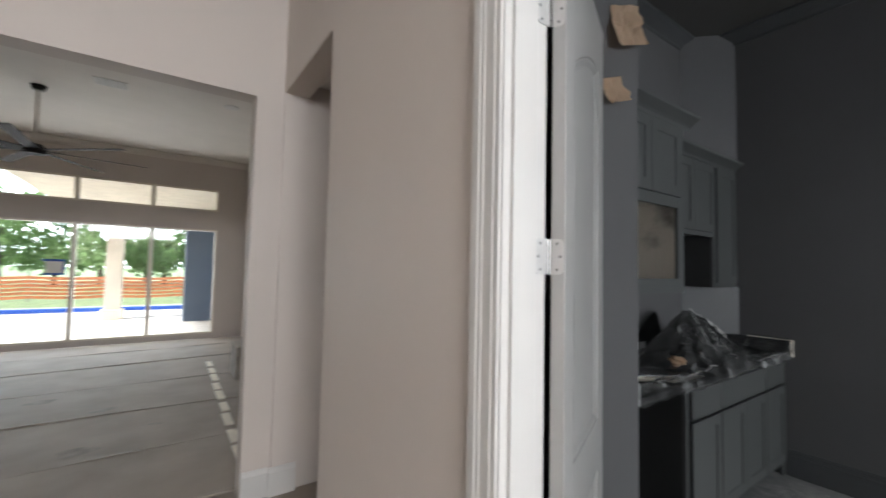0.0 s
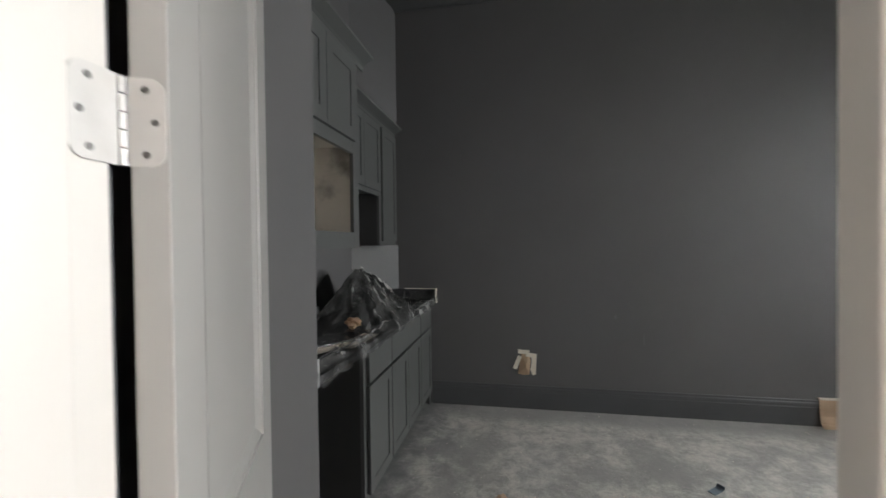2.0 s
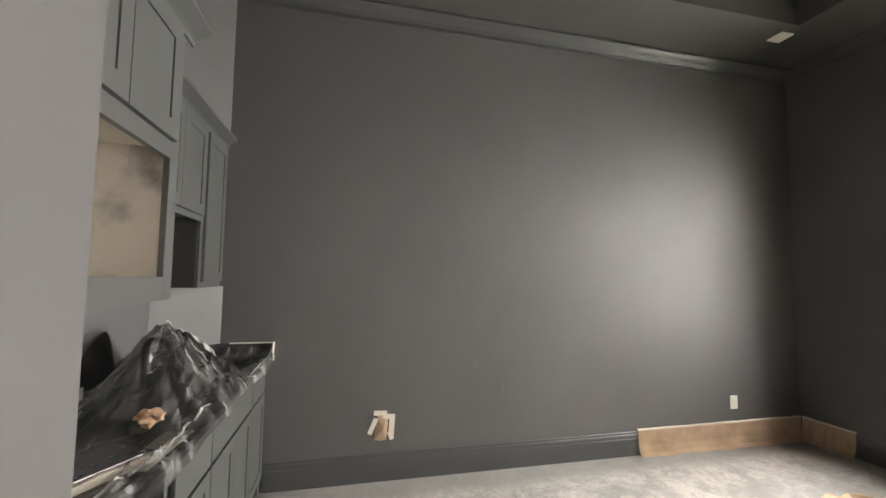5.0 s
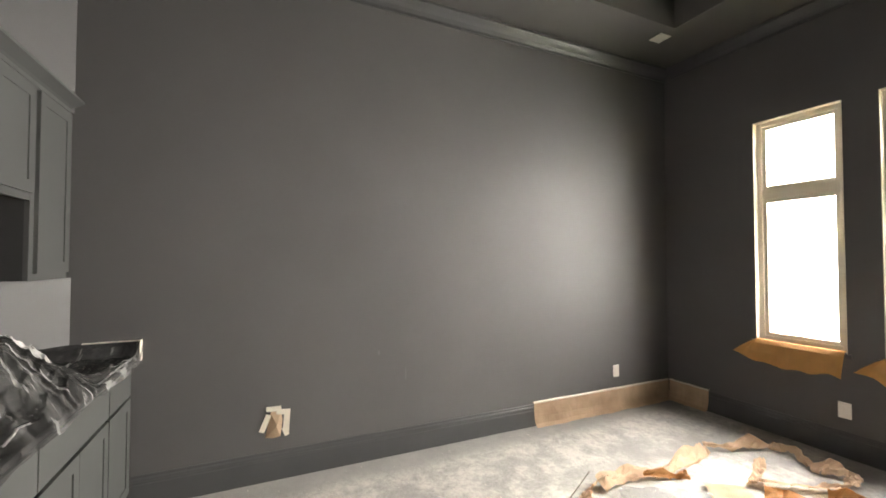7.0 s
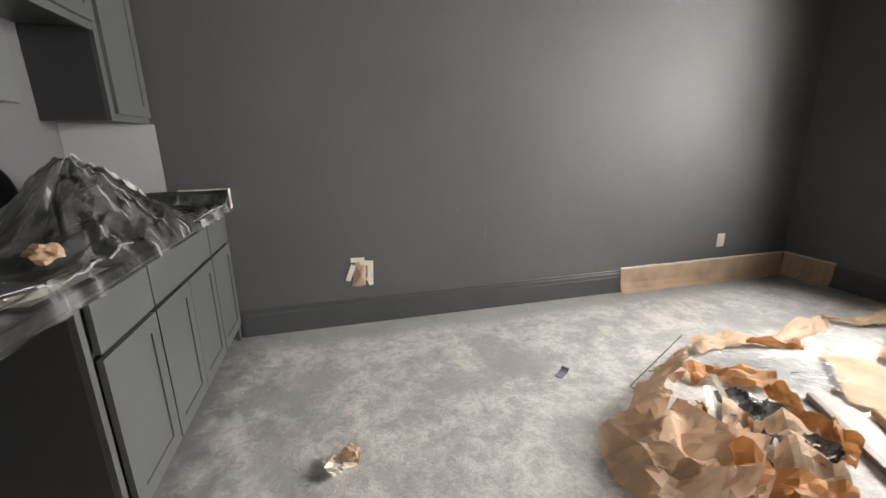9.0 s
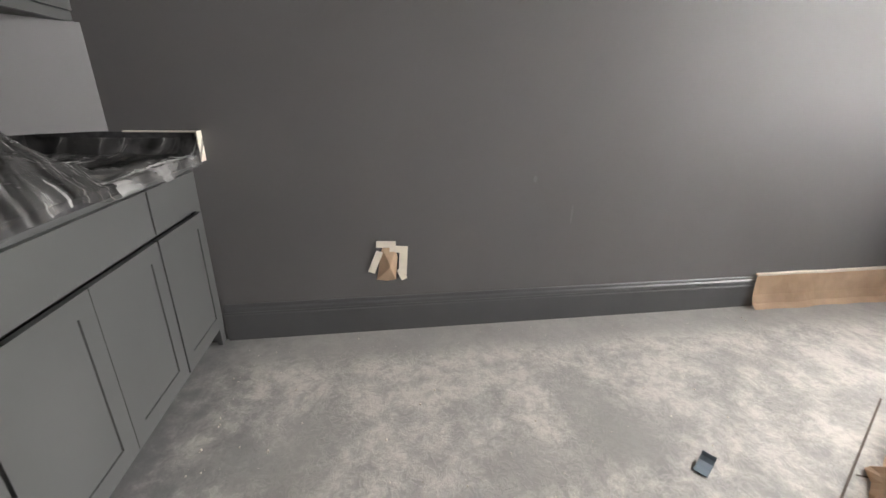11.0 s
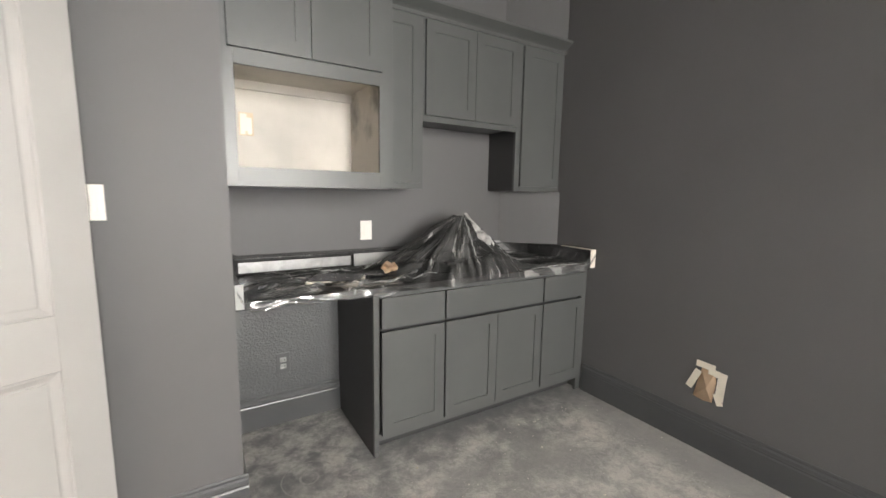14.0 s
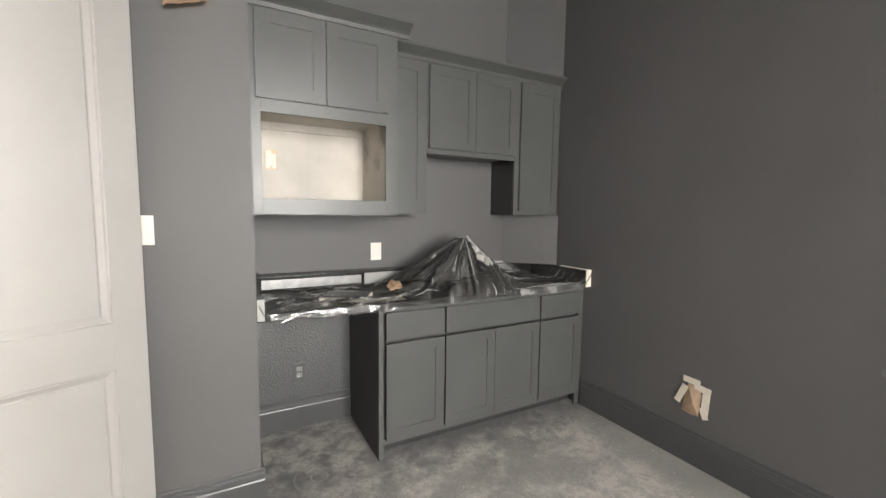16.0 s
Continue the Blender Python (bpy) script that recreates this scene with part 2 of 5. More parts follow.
def glossy_film(name, colour, cover, gloss, rough, scale, clearness=0.9):
    """Thin taut film: mostly clear, faintly smoky, with a sharp sheen."""
    m = bpy.data.materials.new(name)
    m.use_nodes = True
    nt = m.node_tree
    nt.nodes.remove(nt.nodes["Principled BSDF"])
    out = nt.nodes["Material Output"]
    tc = nt.nodes.new("ShaderNodeTexCoord")
    n = nt.nodes.new("ShaderNodeTexNoise")
    n.inputs["Scale"].default_value, n.inputs["Detail"].default_value, n.inputs["Distortion"].default_value = scale, 3, 0.8
    nt.links.new(tc.outputs["Object"], n.inputs["Vector"])
    bp = nt.nodes.new("ShaderNodeBump")
    bp.inputs["Strength"].default_value, bp.inputs["Distance"].default_value = 0.35, 0.01
    nt.links.new(n.outputs["Fac"], bp.inputs["Height"])
    clear, matt, shine = nt.nodes.new("ShaderNodeBsdfTransparent"), nt.nodes.new("ShaderNodeBsdfDiffuse"), nt.nodes.new("ShaderNodeBsdfGlossy")
    clear.inputs[0].default_value = (clearness, clearness, clearness, 1)
    matt.inputs[0].default_value = (*colour, 1)
    shine.inputs[0].default_value, shine.inputs["Roughness"].default_value = (0.95, 0.95, 0.95, 1), rough
    nt.links.new(bp.outputs[0], shine.inputs["Normal"])
    # paler by noise, in place of glints on the folds
    haze = nt.nodes.new("ShaderNodeMapRange")
    haze.inputs["From Min"].default_value, haze.inputs["From Max"].default_value = 0.3, 0.7
    haze.inputs["To Min"].default_value, haze.inputs["To Max"].default_value = cover * 0.6, min(1, cover * 1.4)
    nt.links.new(n.outputs["Fac"], haze.inputs["Value"])
    m1, m2 = nt.nodes.new("ShaderNodeMixShader"), nt.nodes.new("ShaderNodeMixShader")
    nt.links.new(haze.outputs[0], m1.inputs[0])
    nt.links.new(clear.outputs[0], m1.inputs[1])
    nt.links.new(matt.outputs[0], m1.inputs[2])
    m2.inputs[0].default_value = gloss
    nt.links.new(m1.outputs[0], m2.inputs[1])
    nt.links.new(shine.outputs[0], m2.inputs[2])
    nt.links.new(m2.outputs[0], out.inputs[0])
    return m


POLY = film_plastic("smoky_poly_sheet", (0.075, 0.075, 0.073), 0.90, 0.26)
DRAPE = glossy_film("glossy_drape_film", (0.46, 0.46, 0.45), 0.30, 0.13, 0.16, 9, 0.5)


def painted_glints(m, cx, cy):
    """White streaks in the colour, fanned from one point, for the film's highlights."""
    nt = m.node_tree
    tc, sep = nt.nodes.new("ShaderNodeTexCoord"), nt.nodes.new("ShaderNodeSeparateXYZ")
    nt.links.new(tc.outputs["Object"], sep.inputs[0])

    def calc(op, a, c):
        n = nt.nodes.new("ShaderNodeMath")
        n.operation = op
        for i, v in enumerate((a, c)):
            if isinstance(v, (int, float)):
                n.inputs[i].default_value = v
            else:
                nt.links.new(v, n.inputs[i])
        return n.outputs[0]

    dx, dy = calc("SUBTRACT", cx, sep.outputs["X"]), calc("SUBTRACT", cy, sep.outputs["Y"])
    r = calc("POWER", calc("ADD", calc("MULTIPLY", dx, dx), calc("MULTIPLY", dy, dy)), 0.5)
    ang = calc("SUBTRACT", calc("ARCTAN2", dy, dx), calc("MULTIPLY", r, 0.22))
    vec = nt.nodes.new("ShaderNodeCombineXYZ")
    # to the right of the tap the painted streaks run along the wall
    side = nt.nodes.new("ShaderNodeMapRange")
    side.inputs["From Min"].default_value, side.inputs["From Max"].default_value = cx + 0.04, cx + 0.20
    nt.links.new(sep.outputs["X"], side.inputs["Value"])
    along = calc("ADD", calc("MULTIPLY", sep.outputs["Y"], 17.0), calc("MULTIPLY", sep.outputs["X"], 2.5))
    fan = calc("MULTIPLY", ang, 7.0)
    u = calc("ADD", fan, calc("MULTIPLY", calc("SUBTRACT", along, fan), side.outputs["Result"]))
    nt.links.new(u, vec.inputs[0])
    nt.links.new(calc("MULTIPLY", r, 2.6), vec.inputs[1])
    n = nt.nodes.new("ShaderNodeTexNoise")
    n.inputs["Scale"].default_value, n.inputs["Detail"].default_value, n.inputs["Roughness"].default_value, n.inputs["Distortion"].default_value = 1.0, 3.0, 0.6, 0.5
    nt.links.new(vec.outputs[0], n.inputs["Vector"])
    cover = nt.nodes.new("ShaderNodeValToRGB")
    ramp = cover.color_ramp
    ramp.elements[0].position, ramp.elements[0].color = 0.44, (0.02, 0.02, 0.02, 1)
    ramp.elements[1].position, ramp.elements[1].color = 0.70, (0.80, 0.80, 0.80, 1)
    mid = ramp.elements.new(0.55)
    mid.color = (0.13, 0.13, 0.13, 1)
    nt.links.new(n.outputs["Fac"], cover.inputs["Fac"])
    for mix in [k for k in nt.nodes if k.bl_idname == "ShaderNodeMixShader"]:
        if mix.inputs[1].links[0].from_node.bl_idname == "ShaderNodeBsdfTransparent":
            nt.links.new(cover.outputs["Color"], mix.inputs[0])


painted_glints(DRAPE, 3.125, 1.585)
KNOT = glossy_film("bunched_white_film", (0.66, 0.65, 0.63), 0.60, 0.30, 0.22, 20)
CLEARPOLY = glossy_film("clear_poly_sheet", (0.34, 0.34, 0.33), 0.20, 0.08, 0.30, 26)


def glass():
    m = bpy.data.materials.new("window_glass")
    m.use_nodes = True
    nt = m.node_tree
    nt.nodes.remove(nt.nodes["Principled BSDF"])
    t, g, mix = nt.nodes.new("ShaderNodeBsdfTransparent"), nt.nodes.new("ShaderNodeBsdfGlossy"), nt.nodes.new("ShaderNodeMixShader")
    g.inputs["Roughness"].default_value = 0.02
    mix.inputs[0].default_value = 0.03
    nt.links.new(t.outputs[0], mix.inputs[1])
    nt.links.new(g.outputs[0], mix.inputs[2])
    nt.links.new(mix.outputs[0], nt.nodes["Material Output"].inputs[0])
    return m


GLASS = glass()


# ---- building helpers ----
def box(bm, x0, x1, y0, y1, z0, z1, m=None):
    vs = [bm.verts.new((x, y, z)) for x in (x0, x1) for y in (y0, y1) for z in (z0, z1)]
    if m is not None:
        for v in vs:
            v.co = m @ v.co
    for a in ((0, 1, 3, 2), (4, 6, 7, 5), (0, 4, 5, 1), (2, 3, 7, 6), (0, 2, 6, 4), (1, 5, 7, 3)):
        bm.faces.new([vs[i] for i in a])
    return vs


def boxes(*specs, bevel=0.0, m=None):
    bm = bmesh.new()
    for s in specs:
        box(bm, *s, m=m)
    if bevel:
        bmesh.ops.bevel(bm, geom=bm.edges[:], offset=bevel, segments=2, affect="EDGES", profile=0.6)
    return bm


def cyl(bm, p, q, r0, r1=None, n=16):
    p, q = Vector(p), Vector(q)
    d = q - p
    m = Matrix.Translation((p + q) / 2) @ d.to_track_quat("Z", "Y").to_matrix().to_4x4()
    bmesh.ops.create_cone(bm, cap_ends=True, segments=n, radius1=r0, radius2=r0 if r1 is None else r1, depth=d.length, matrix=m)
    return bm


def part(name, bm, mat, parent=None, label="", smooth=False):
    me = bpy.data.meshes.new(name)
    bmesh.ops.recalc_face_normals(bm, faces=bm.faces[:])
    bm.to_mesh(me)
    bm.free()
    me.materials.append(mat)
    if smooth:
        for p in me.polygons:
            p.use_smooth = True
    ob = new(name, me)
    if parent is not None:
        ob.parent = parent
        ob.matrix_parent_inverse = parent.matrix_basis.inverted()
    if label:
        ob["label"] = label
    return ob


def empty(name, at, label, category, group="", kind=""):
    ob = new(name)
    ob.matrix_basis = at if isinstance(at, Matrix) else Matrix.Translation(at)
    ob.empty_display_size = 0.1
    return tagged(ob, label, category, group, kind)


def setting(name, bm, mat, label, category):
    return tagged(part(name, bm, mat), label, category, kind="structure")


def sweep(profile, p, q, out):
    """A moulding: profile rows (out from the wall, up) carried from p to q; out is the wall's normal."""
    bm = bmesh.new()
    p, q, out = Vector(p), Vector(q), Vector(out)
    rings = []
    for e in (p, q):
        rings.append([bm.verts.new(e + out * a + Vector((0, 0, b))) for a, b in profile])
    n = len(profile)
    for i in range(n):
        bm.faces.new((rings[0][i], rings[0][(i + 1) % n], rings[1][(i + 1) % n], rings[1][i]))
    bm.faces.new(rings[0])
    bm.faces.new(rings[1][::-1])
    return bm


BASE_PROFILE = [(0, 0), (0.016, 0), (0.016, 0.135), (0.013, 0.142), (0.013, 0.150), (0.016, 0.154), (0.014, 0.168), (0.008, 0.176), (0.008, 0.186), (0.004, 0.192), (0, 0.192)]
CROWN_PROFILE = [(0, 0), (0.012, 0), (0.014, 0.02), (0.03, 0.045), (0.055, 0.065), (0.075, 0.085), (0.085, 0.09), (0.085, 0.11), (0, 0.11)]

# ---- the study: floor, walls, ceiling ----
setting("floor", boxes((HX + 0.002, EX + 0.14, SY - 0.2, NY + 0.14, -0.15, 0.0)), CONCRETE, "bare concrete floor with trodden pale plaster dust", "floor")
setting("wall_east", boxes((EX, EX + 0.14, SY, NY, 0, CEIL + 0.4)), DARK, "charcoal painted wall with scuffs", "wall")
setting("wall_north", boxes((STUB_X - 0.115, EX + 0.14, NY, NY + 0.14, 0, CEIL + 0.4)), DARK, "charcoal painted wall behind the cabinets", "wall")
setting("wall_stub", boxes((WX, STUB_X, STUB_Y, STUB_Y + 0.115, 0, CEIL + 0.4), (STUB_X - 0.115, STUB_X, STUB_Y + 0.115, NY, 0, CEIL + 0.4)), DARK, "charcoal painted return wall beside the cabinets", "wall")
W1, W2, WZ0, WZ1 = (2.483, 3.096), (1.668, 2.281), 0.775, 2.70
setting("wall_south", boxes(
    (HX, W2[0], SY - 0.18, SY, 0, CEIL + 0.4), (W2[1], W1[0], SY - 0.18, SY, 0, CEIL + 0.4), (W1[1], EX + 0.14, SY - 0.18, SY, 0, CEIL + 0.4),
    (W2[0], W2[1], SY - 0.18, SY, 0, WZ0), (W2[0], W2[1], SY - 0.18, SY, WZ1, CEIL + 0.4),
    (W1[0], W1[1], SY - 0.18, SY, 0, WZ0), (W1[0], W1[1], SY - 0.18, SY, WZ1, CEIL + 0.4)), DARK, "charcoal painted wall with two tall windows", "wall")
DOOR_S = MEET_Y - LEAF_W - 0.003
DOOR_TOP = LEAF_H + 0.015
JAMB = 0.02
# the west wall has a dark skin towards the study and a beige one towards the hall
MID = WX - 0.012
OP2 = (2.12, HALL_N - 0.02)
setting("wall_west_study", boxes(
    (MID, WX, HINGE_Y + JAMB, STUB_Y, 0, CEIL + 0.4), (MID, WX, SY, DOOR_S - JAMB, 0, CEIL + 0.4),
    (MID, WX, DOOR_S - JAMB, HINGE_Y + JAMB, DOOR_TOP + JAMB, CEIL + 0.4)), DARK, "charcoal painted wall round the double doors", "wall")
setting("wall_west_hall", boxes(
    (HX, MID, HINGE_Y + JAMB, OP2[0], 0, CEIL + 0.4), (HX, MID, HALL_S, DOOR_S - JAMB, 0, CEIL + 0.4),
    (HX, MID, DOOR_S - JAMB, HINGE_Y + JAMB, DOOR_TOP + JAMB, CEIL + 0.4),
    (HX, MID + 0.03, OP2[0], OP2[1], 2.64, CEIL + 0.4), (HX, MID + 0.03, OP2[1], HALL_N + 0.15, 0, CEIL + 0.4)), BEIGE, "warm beige painted hall wall with an uncased opening", "wall")
SOF, SOFS = 0.63, 0.70
setting("ceiling", boxes(
    (HX, WX + SOF, SY, NY, CEIL, TRAY + 0.1), (EX - SOF, EX, SY, NY, CEIL, TRAY + 0.1),
    (WX + SOF, EX - SOF, SY, SY + SOFS, CEIL, TRAY + 0.1), (WX + SOF, EX - SOF, STUB_Y - SOF, NY, CEIL, TRAY + 0.1),
    (WX + SOF, EX - SOF, SY + SOFS, STUB_Y - SOF, TRAY, TRAY + 0.1)), CEILP, "dark painted tray ceiling with a dropped border", "ceiling")


def moulding(name, prof, p, q, out, mat, label, category):
    return setting(name, sweep(prof, p, q, out), mat, label, category)


CZ = CEIL - 0.11
moulding("crown_moulding_east", CROWN_PROFILE, (EX, SY, CZ), (EX, NY, CZ), (-1, 0, 0), DARKTRIM, "charcoal painted crown moulding", "trim")
moulding("crown_moulding_south", CROWN_PROFILE, (WX, SY, CZ), (EX - 0.086, SY, CZ), (0, 1, 0), DARKTRIM, "charcoal painted crown moulding", "trim")
moulding("crown_moulding_west", CROWN_PROFILE, (WX, SY + 0.086, CZ), (WX, STUB_Y, CZ), (1, 0, 0), DARKTRIM, "charcoal painted crown moulding", "trim")
moulding("crown_moulding_north", CROWN_PROFILE, (STUB_X, NY, CZ), (EX - 0.086, NY, CZ), (0, -1, 0), DARKTRIM, "charcoal painted crown moulding", "trim")
moulding("crown_moulding_stub", CROWN_PROFILE, (WX + 0.086, STUB_Y, CZ), (STUB_X, STUB_Y, CZ), (0, -1, 0), DARKTRIM, "charcoal painted crown moulding", "trim")
moulding("baseboard_east", BASE_PROFILE, (EX, SY, 0), (EX, 1.262, 0), (-1, 0, 0), DARKTRIM, "charcoal painted moulded baseboard", "baseboard")
moulding("baseboard_south", BASE_PROFILE, (WX, SY, 0), (EX - 0.017, SY, 0), (0, 1, 0), DARKTRIM, "charcoal painted moulded baseboard", "baseboard")
moulding("baseboard_stub", BASE_PROFILE, (WX, STUB_Y, 0), (STUB_X + 0.016, STUB_Y, 0), (0, -1, 0), DARKTRIM, "charcoal painted moulded baseboard", "baseboard")
moulding("baseboard_stub_end", BASE_PROFILE, (STUB_X, STUB_Y, 0), (STUB_X, NY, 0), (1, 0, 0), DARKTRIM, "charcoal painted moulded baseboard", "baseboard")
moulding("baseboard_north", BASE_PROFILE, (STUB_X + 0.017, NY, 0), (2.42, NY, 0), (0, -1, 0), DARKTRIM, "charcoal painted moulded baseboard under the counter", "baseboard")
moulding("baseboard_west", BASE_PROFILE, (WX, SY + 0.017, 0), (WX, DOOR_S - 0.09, 0), (1, 0, 0), DARKTRIM, "charcoal painted moulded baseboard", "baseboard")


SPRAYED = material("sprayed_orange_peel_paint", (0.075, 0.078, 0.080), 0.34, vary=0.08, scale=5, grain=85, bump=0.85, bumpdist=0.006)
setting("wall_under_counter", boxes((STUB_X + 0.001, 2.399, NY - 0.003, NY, 0.193, 0.871)), SPRAYED, "charcoal orange-peel sprayed wall under the counter", "wall")


# ---- windows of the study ----
def study_window(name, x0, x1):
    w = empty(name, (0.5 * (x0 + x1), SY, WZ0), "tall cream vinyl window with a fixed upper light, bright daylight behind", "window", kind="structure")
    y0, y1 = SY - 0.12, SY - 0.05
    f = 0.042
    part("window_frame", boxes((x0, x0 + f, y0, y1, WZ0, WZ1), (x1 - f, x1, y0, y1, WZ0, WZ1), (x0 + f, x1 - f, y0, y1, WZ1 - f, WZ1), (x0 + f, x1 - f, y0, y1, WZ0, WZ0 + f), bevel=0.004), VINYL, w)
    part("mullion", boxes((x0 + f, x1 - f, y0 + 0.005, y1 - 0.004, 2.012, 2.098), bevel=0.004), VINYL, w)
    g = 0.03
    for z0, z1 in ((WZ0 + f, 2.012), (2.098, WZ1 - f)):
        part("sash", boxes((x0 + f, x0 + f + g, y0 + 0.01, y1 - 0.014, z0, z1), (x1 - f - g, x1 - f, y0 + 0.01, y1 - 0.014, z0, z1), (x0 + f + g, x1 - f - g, y0 + 0.01, y1 - 0.014, z1 - g, z1), (x0 + f + g, x1 - f - g, y0 + 0.01, y1 - 0.014, z0, z0 + g), bevel=0.003), VINYL, w)
        p = part("pane", boxes((x0 + f + g - 0.004, x1 - f - g + 0.004, y0 + 0.025, y0 + 0.031, z0 + g - 0.004, z1 - g + 0.004)), GLASS, w)
        p.visible_shadow = False
    # painted cream reveal
    part("reveal", boxes((x0, x0 + 0.006, y1, SY + 0.004, WZ0, WZ1), (x1 - 0.006, x1, y1, SY + 0.004, WZ0, WZ1), (x0 + 0.006, x1 - 0.006, y1, SY + 0.004, WZ1 - 0.006, WZ1)), VINYL, w)
    part("window_sill", boxes((x0 - 0.03, x1 + 0.03, SY + 0.001, SY + 0.03, WZ0 - 0.03, WZ0), (x0, x1, y1, SY + 0.001, WZ0 - 0.03, WZ0 + 0.003)), DARKTRIM, w)
    return w


study_window("window_1", *W1)
study_window("window_2", *W2)


# ---- double doors ----
def panel_leaf(name, m, label, paint):
    """A two-panel leaf; local x runs from the hinge along the leaf, y is its thickness, z up."""
    d = empty(name, m, label, "door", kind="structure")
    st, lock0, lock1, top, bot = 0.104, 0.800, 0.972, LEAF_H - 0.34, 0.20
    W, T = LEAF_W, LEAF_T
    part("stile", boxes((0, st, 0, T, 0.012, LEAF_H), bevel=0.002, m=m), paint, d)
    part("stile", boxes((W - st, W, 0, T, 0.012, LEAF_H), bevel=0.002, m=m), paint, d)
    for a, b in ((0.012, bot), (lock0, lock1)):
        part("rail", boxes((st, W - st, 0, T, a, b), m=m), paint, d)

    def arch(x, inset=0.0):
        """The upper panel's head rises in a curve towards the meeting stile."""
        f = (x - st) / (W - 2 * st)
        return top - inset + 0.145 * math.sin(f * math.pi / 2)

    n = 10
    xs = [st + (W - 2 * st) * k / n for k in range(n + 1)]
    bm = bmesh.new()
    cols = [[bm.verts.new(m @ Vector(v)) for v in ((x, 0, arch(x)), (x, T, arch(x)), (x, T, LEAF_H), (x, 0, LEAF_H))] for x in xs]
    for p, q in zip(cols, cols[1:]):
        for k in range(4):
            bm.faces.new((p[k], p[(k + 1) % 4], q[(k + 1) % 4], q[k]))
    bm.faces.new(cols[0])
    bm.faces.new(cols[-1][::-1])
    part("rail", bm, paint, d)
    for a, b in ((bot, lock0), (lock1, None)):
        bm = bmesh.new()
        # sloped moulding, a groove and a raised field on both faces
        for s in (0, 1):
            prev = None
            for inset, depth in ((0.0, 0.0), (0.003, 0.004), (0.010, 0.0045), (0.026, 0.0125), (0.031, 0.0125), (0.033, 0.0105)):
                y = depth if s == 0 else T - depth
                x0, x1 = st + inset, W - st - inset
                head = [(x1 + (x0 - x1) * k / n, b - inset) for k in (0, n)] if b else [(x1 + (x0 - x1) * k / n, arch(x1 + (x0 - x1) * k / n, inset)) for k in range(n + 1)]
                ring = [bm.verts.new(m @ Vector((x, y, z))) for x, z in [(x0, a + inset), (x1, a + inset)] + head]
                if prev:
                    for i in range(len(ring)):
                        j = (i + 1) % len(ring)
                        bm.faces.new((prev[i], prev[j], ring[j], ring[i]))
                prev = ring
            bm.faces.new(prev)
        part("panel", bm, paint, d)
    return d


# the open leaf turns on the north jamb, its hall face to the south
leaf_m = Matrix.Translation((PIVOT_X, HINGE_Y, 0)) @ Matrix.Rotation(radians(OPEN_ANGLE), 4, "Z") @ Matrix.Translation((0.003, -0.006 - LEAF_T, 0))
leaf_1 = panel_leaf("door_1", leaf_m, "white two-panel door leaf standing open into the room", LEAF_DIM)
leaf2_m = Matrix.Translation((PIVOT_X - 0.006, MEET_Y - LEAF_W, 0)) @ Matrix.Rotation(radians(90), 4, "Z")
leaf_2 = panel_leaf("door_2", leaf2_m, "closed two-panel door leaf of the double doors, in the lighter lit tone", LEAF_LIT)


def hinge(z):
    hg = empty("hinge", (PIVOT_X, HINGE_Y, z), "satin nickel butt hinge with rounded plates on the white jamb", "hinge", "hinges of the open door leaf")
    h = 0.0445
    bm = bmesh.new()
    for i in range(5):
        a, b = -h + i * 0.0178, -h + (i + 1) * 0.0178 - 0.0014
        cyl(bm, (PIVOT_X, HINGE_Y, z + a), (PIVOT_X, HINGE_Y, z + b), 0.0062, n=14)
    part("knuckle", bm, STEEL, hg)

    def leafplate(name, m, w):
        """A plate with two round corners; local x runs out from the knuckle, y is its thickness."""
        bm = bmesh.new()
        vs = []
        r = 0.014
        outline = [(0, -h), (0, h)]
        for k in range(6):
            t = k / 5 * math.pi / 2
            outline.append((w - r + r * math.sin(t), h - r + r * math.cos(t)))
        for k in range(6):
            t = k / 5 * math.pi / 2
            outline.append((w - r + r * math.cos(t), -h + r - r * math.sin(t)))
        for y in (0, 0.0022):
            vs.append([bm.verts.new(m @ Vector((x, y, zz))) for x, zz in outline])
        bm.faces.new(vs[0])
        bm.faces.new(vs[1][::-1])
        n = len(outline)
        for i in range(n):
            bm.faces.new((vs[0][i], vs[0][(i + 1) % n], vs[1][(i + 1) % n], vs[1][i]))
        pl = part(name, bm, HINGEPAINT, hg)
        for x, zz in ((w - 0.017, 0.0325), (w - 0.009, 0.0), (w - 0.017, -0.0325)):
            bm = bmesh.new()
            cyl(bm, m @ Vector((x, -0.0008, zz)), m @ Vector((x, 0.0030, zz)), 0.0036, n=10)
            part("screw", bm, STEEL, pl)

    leafplate("jamb_plate", Matrix.Translation((PIVOT_X - 0.004, HINGE_Y - 0.0025, z)) @ Matrix.Rotation(radians(180), 4, "Z") @ Matrix.Translation((0, -0.0024, 0)), 0.046)
    leafplate("leaf_plate", leaf_m @ Matrix.Translation((-0.0016, LEAF_T + 0.004, z)) @ Matrix.Rotation(radians(-90), 4, "Z"), 0.036)
    return hg


for z in (2.151, 1.515, 0.88, 0.245):
    hinge(z)

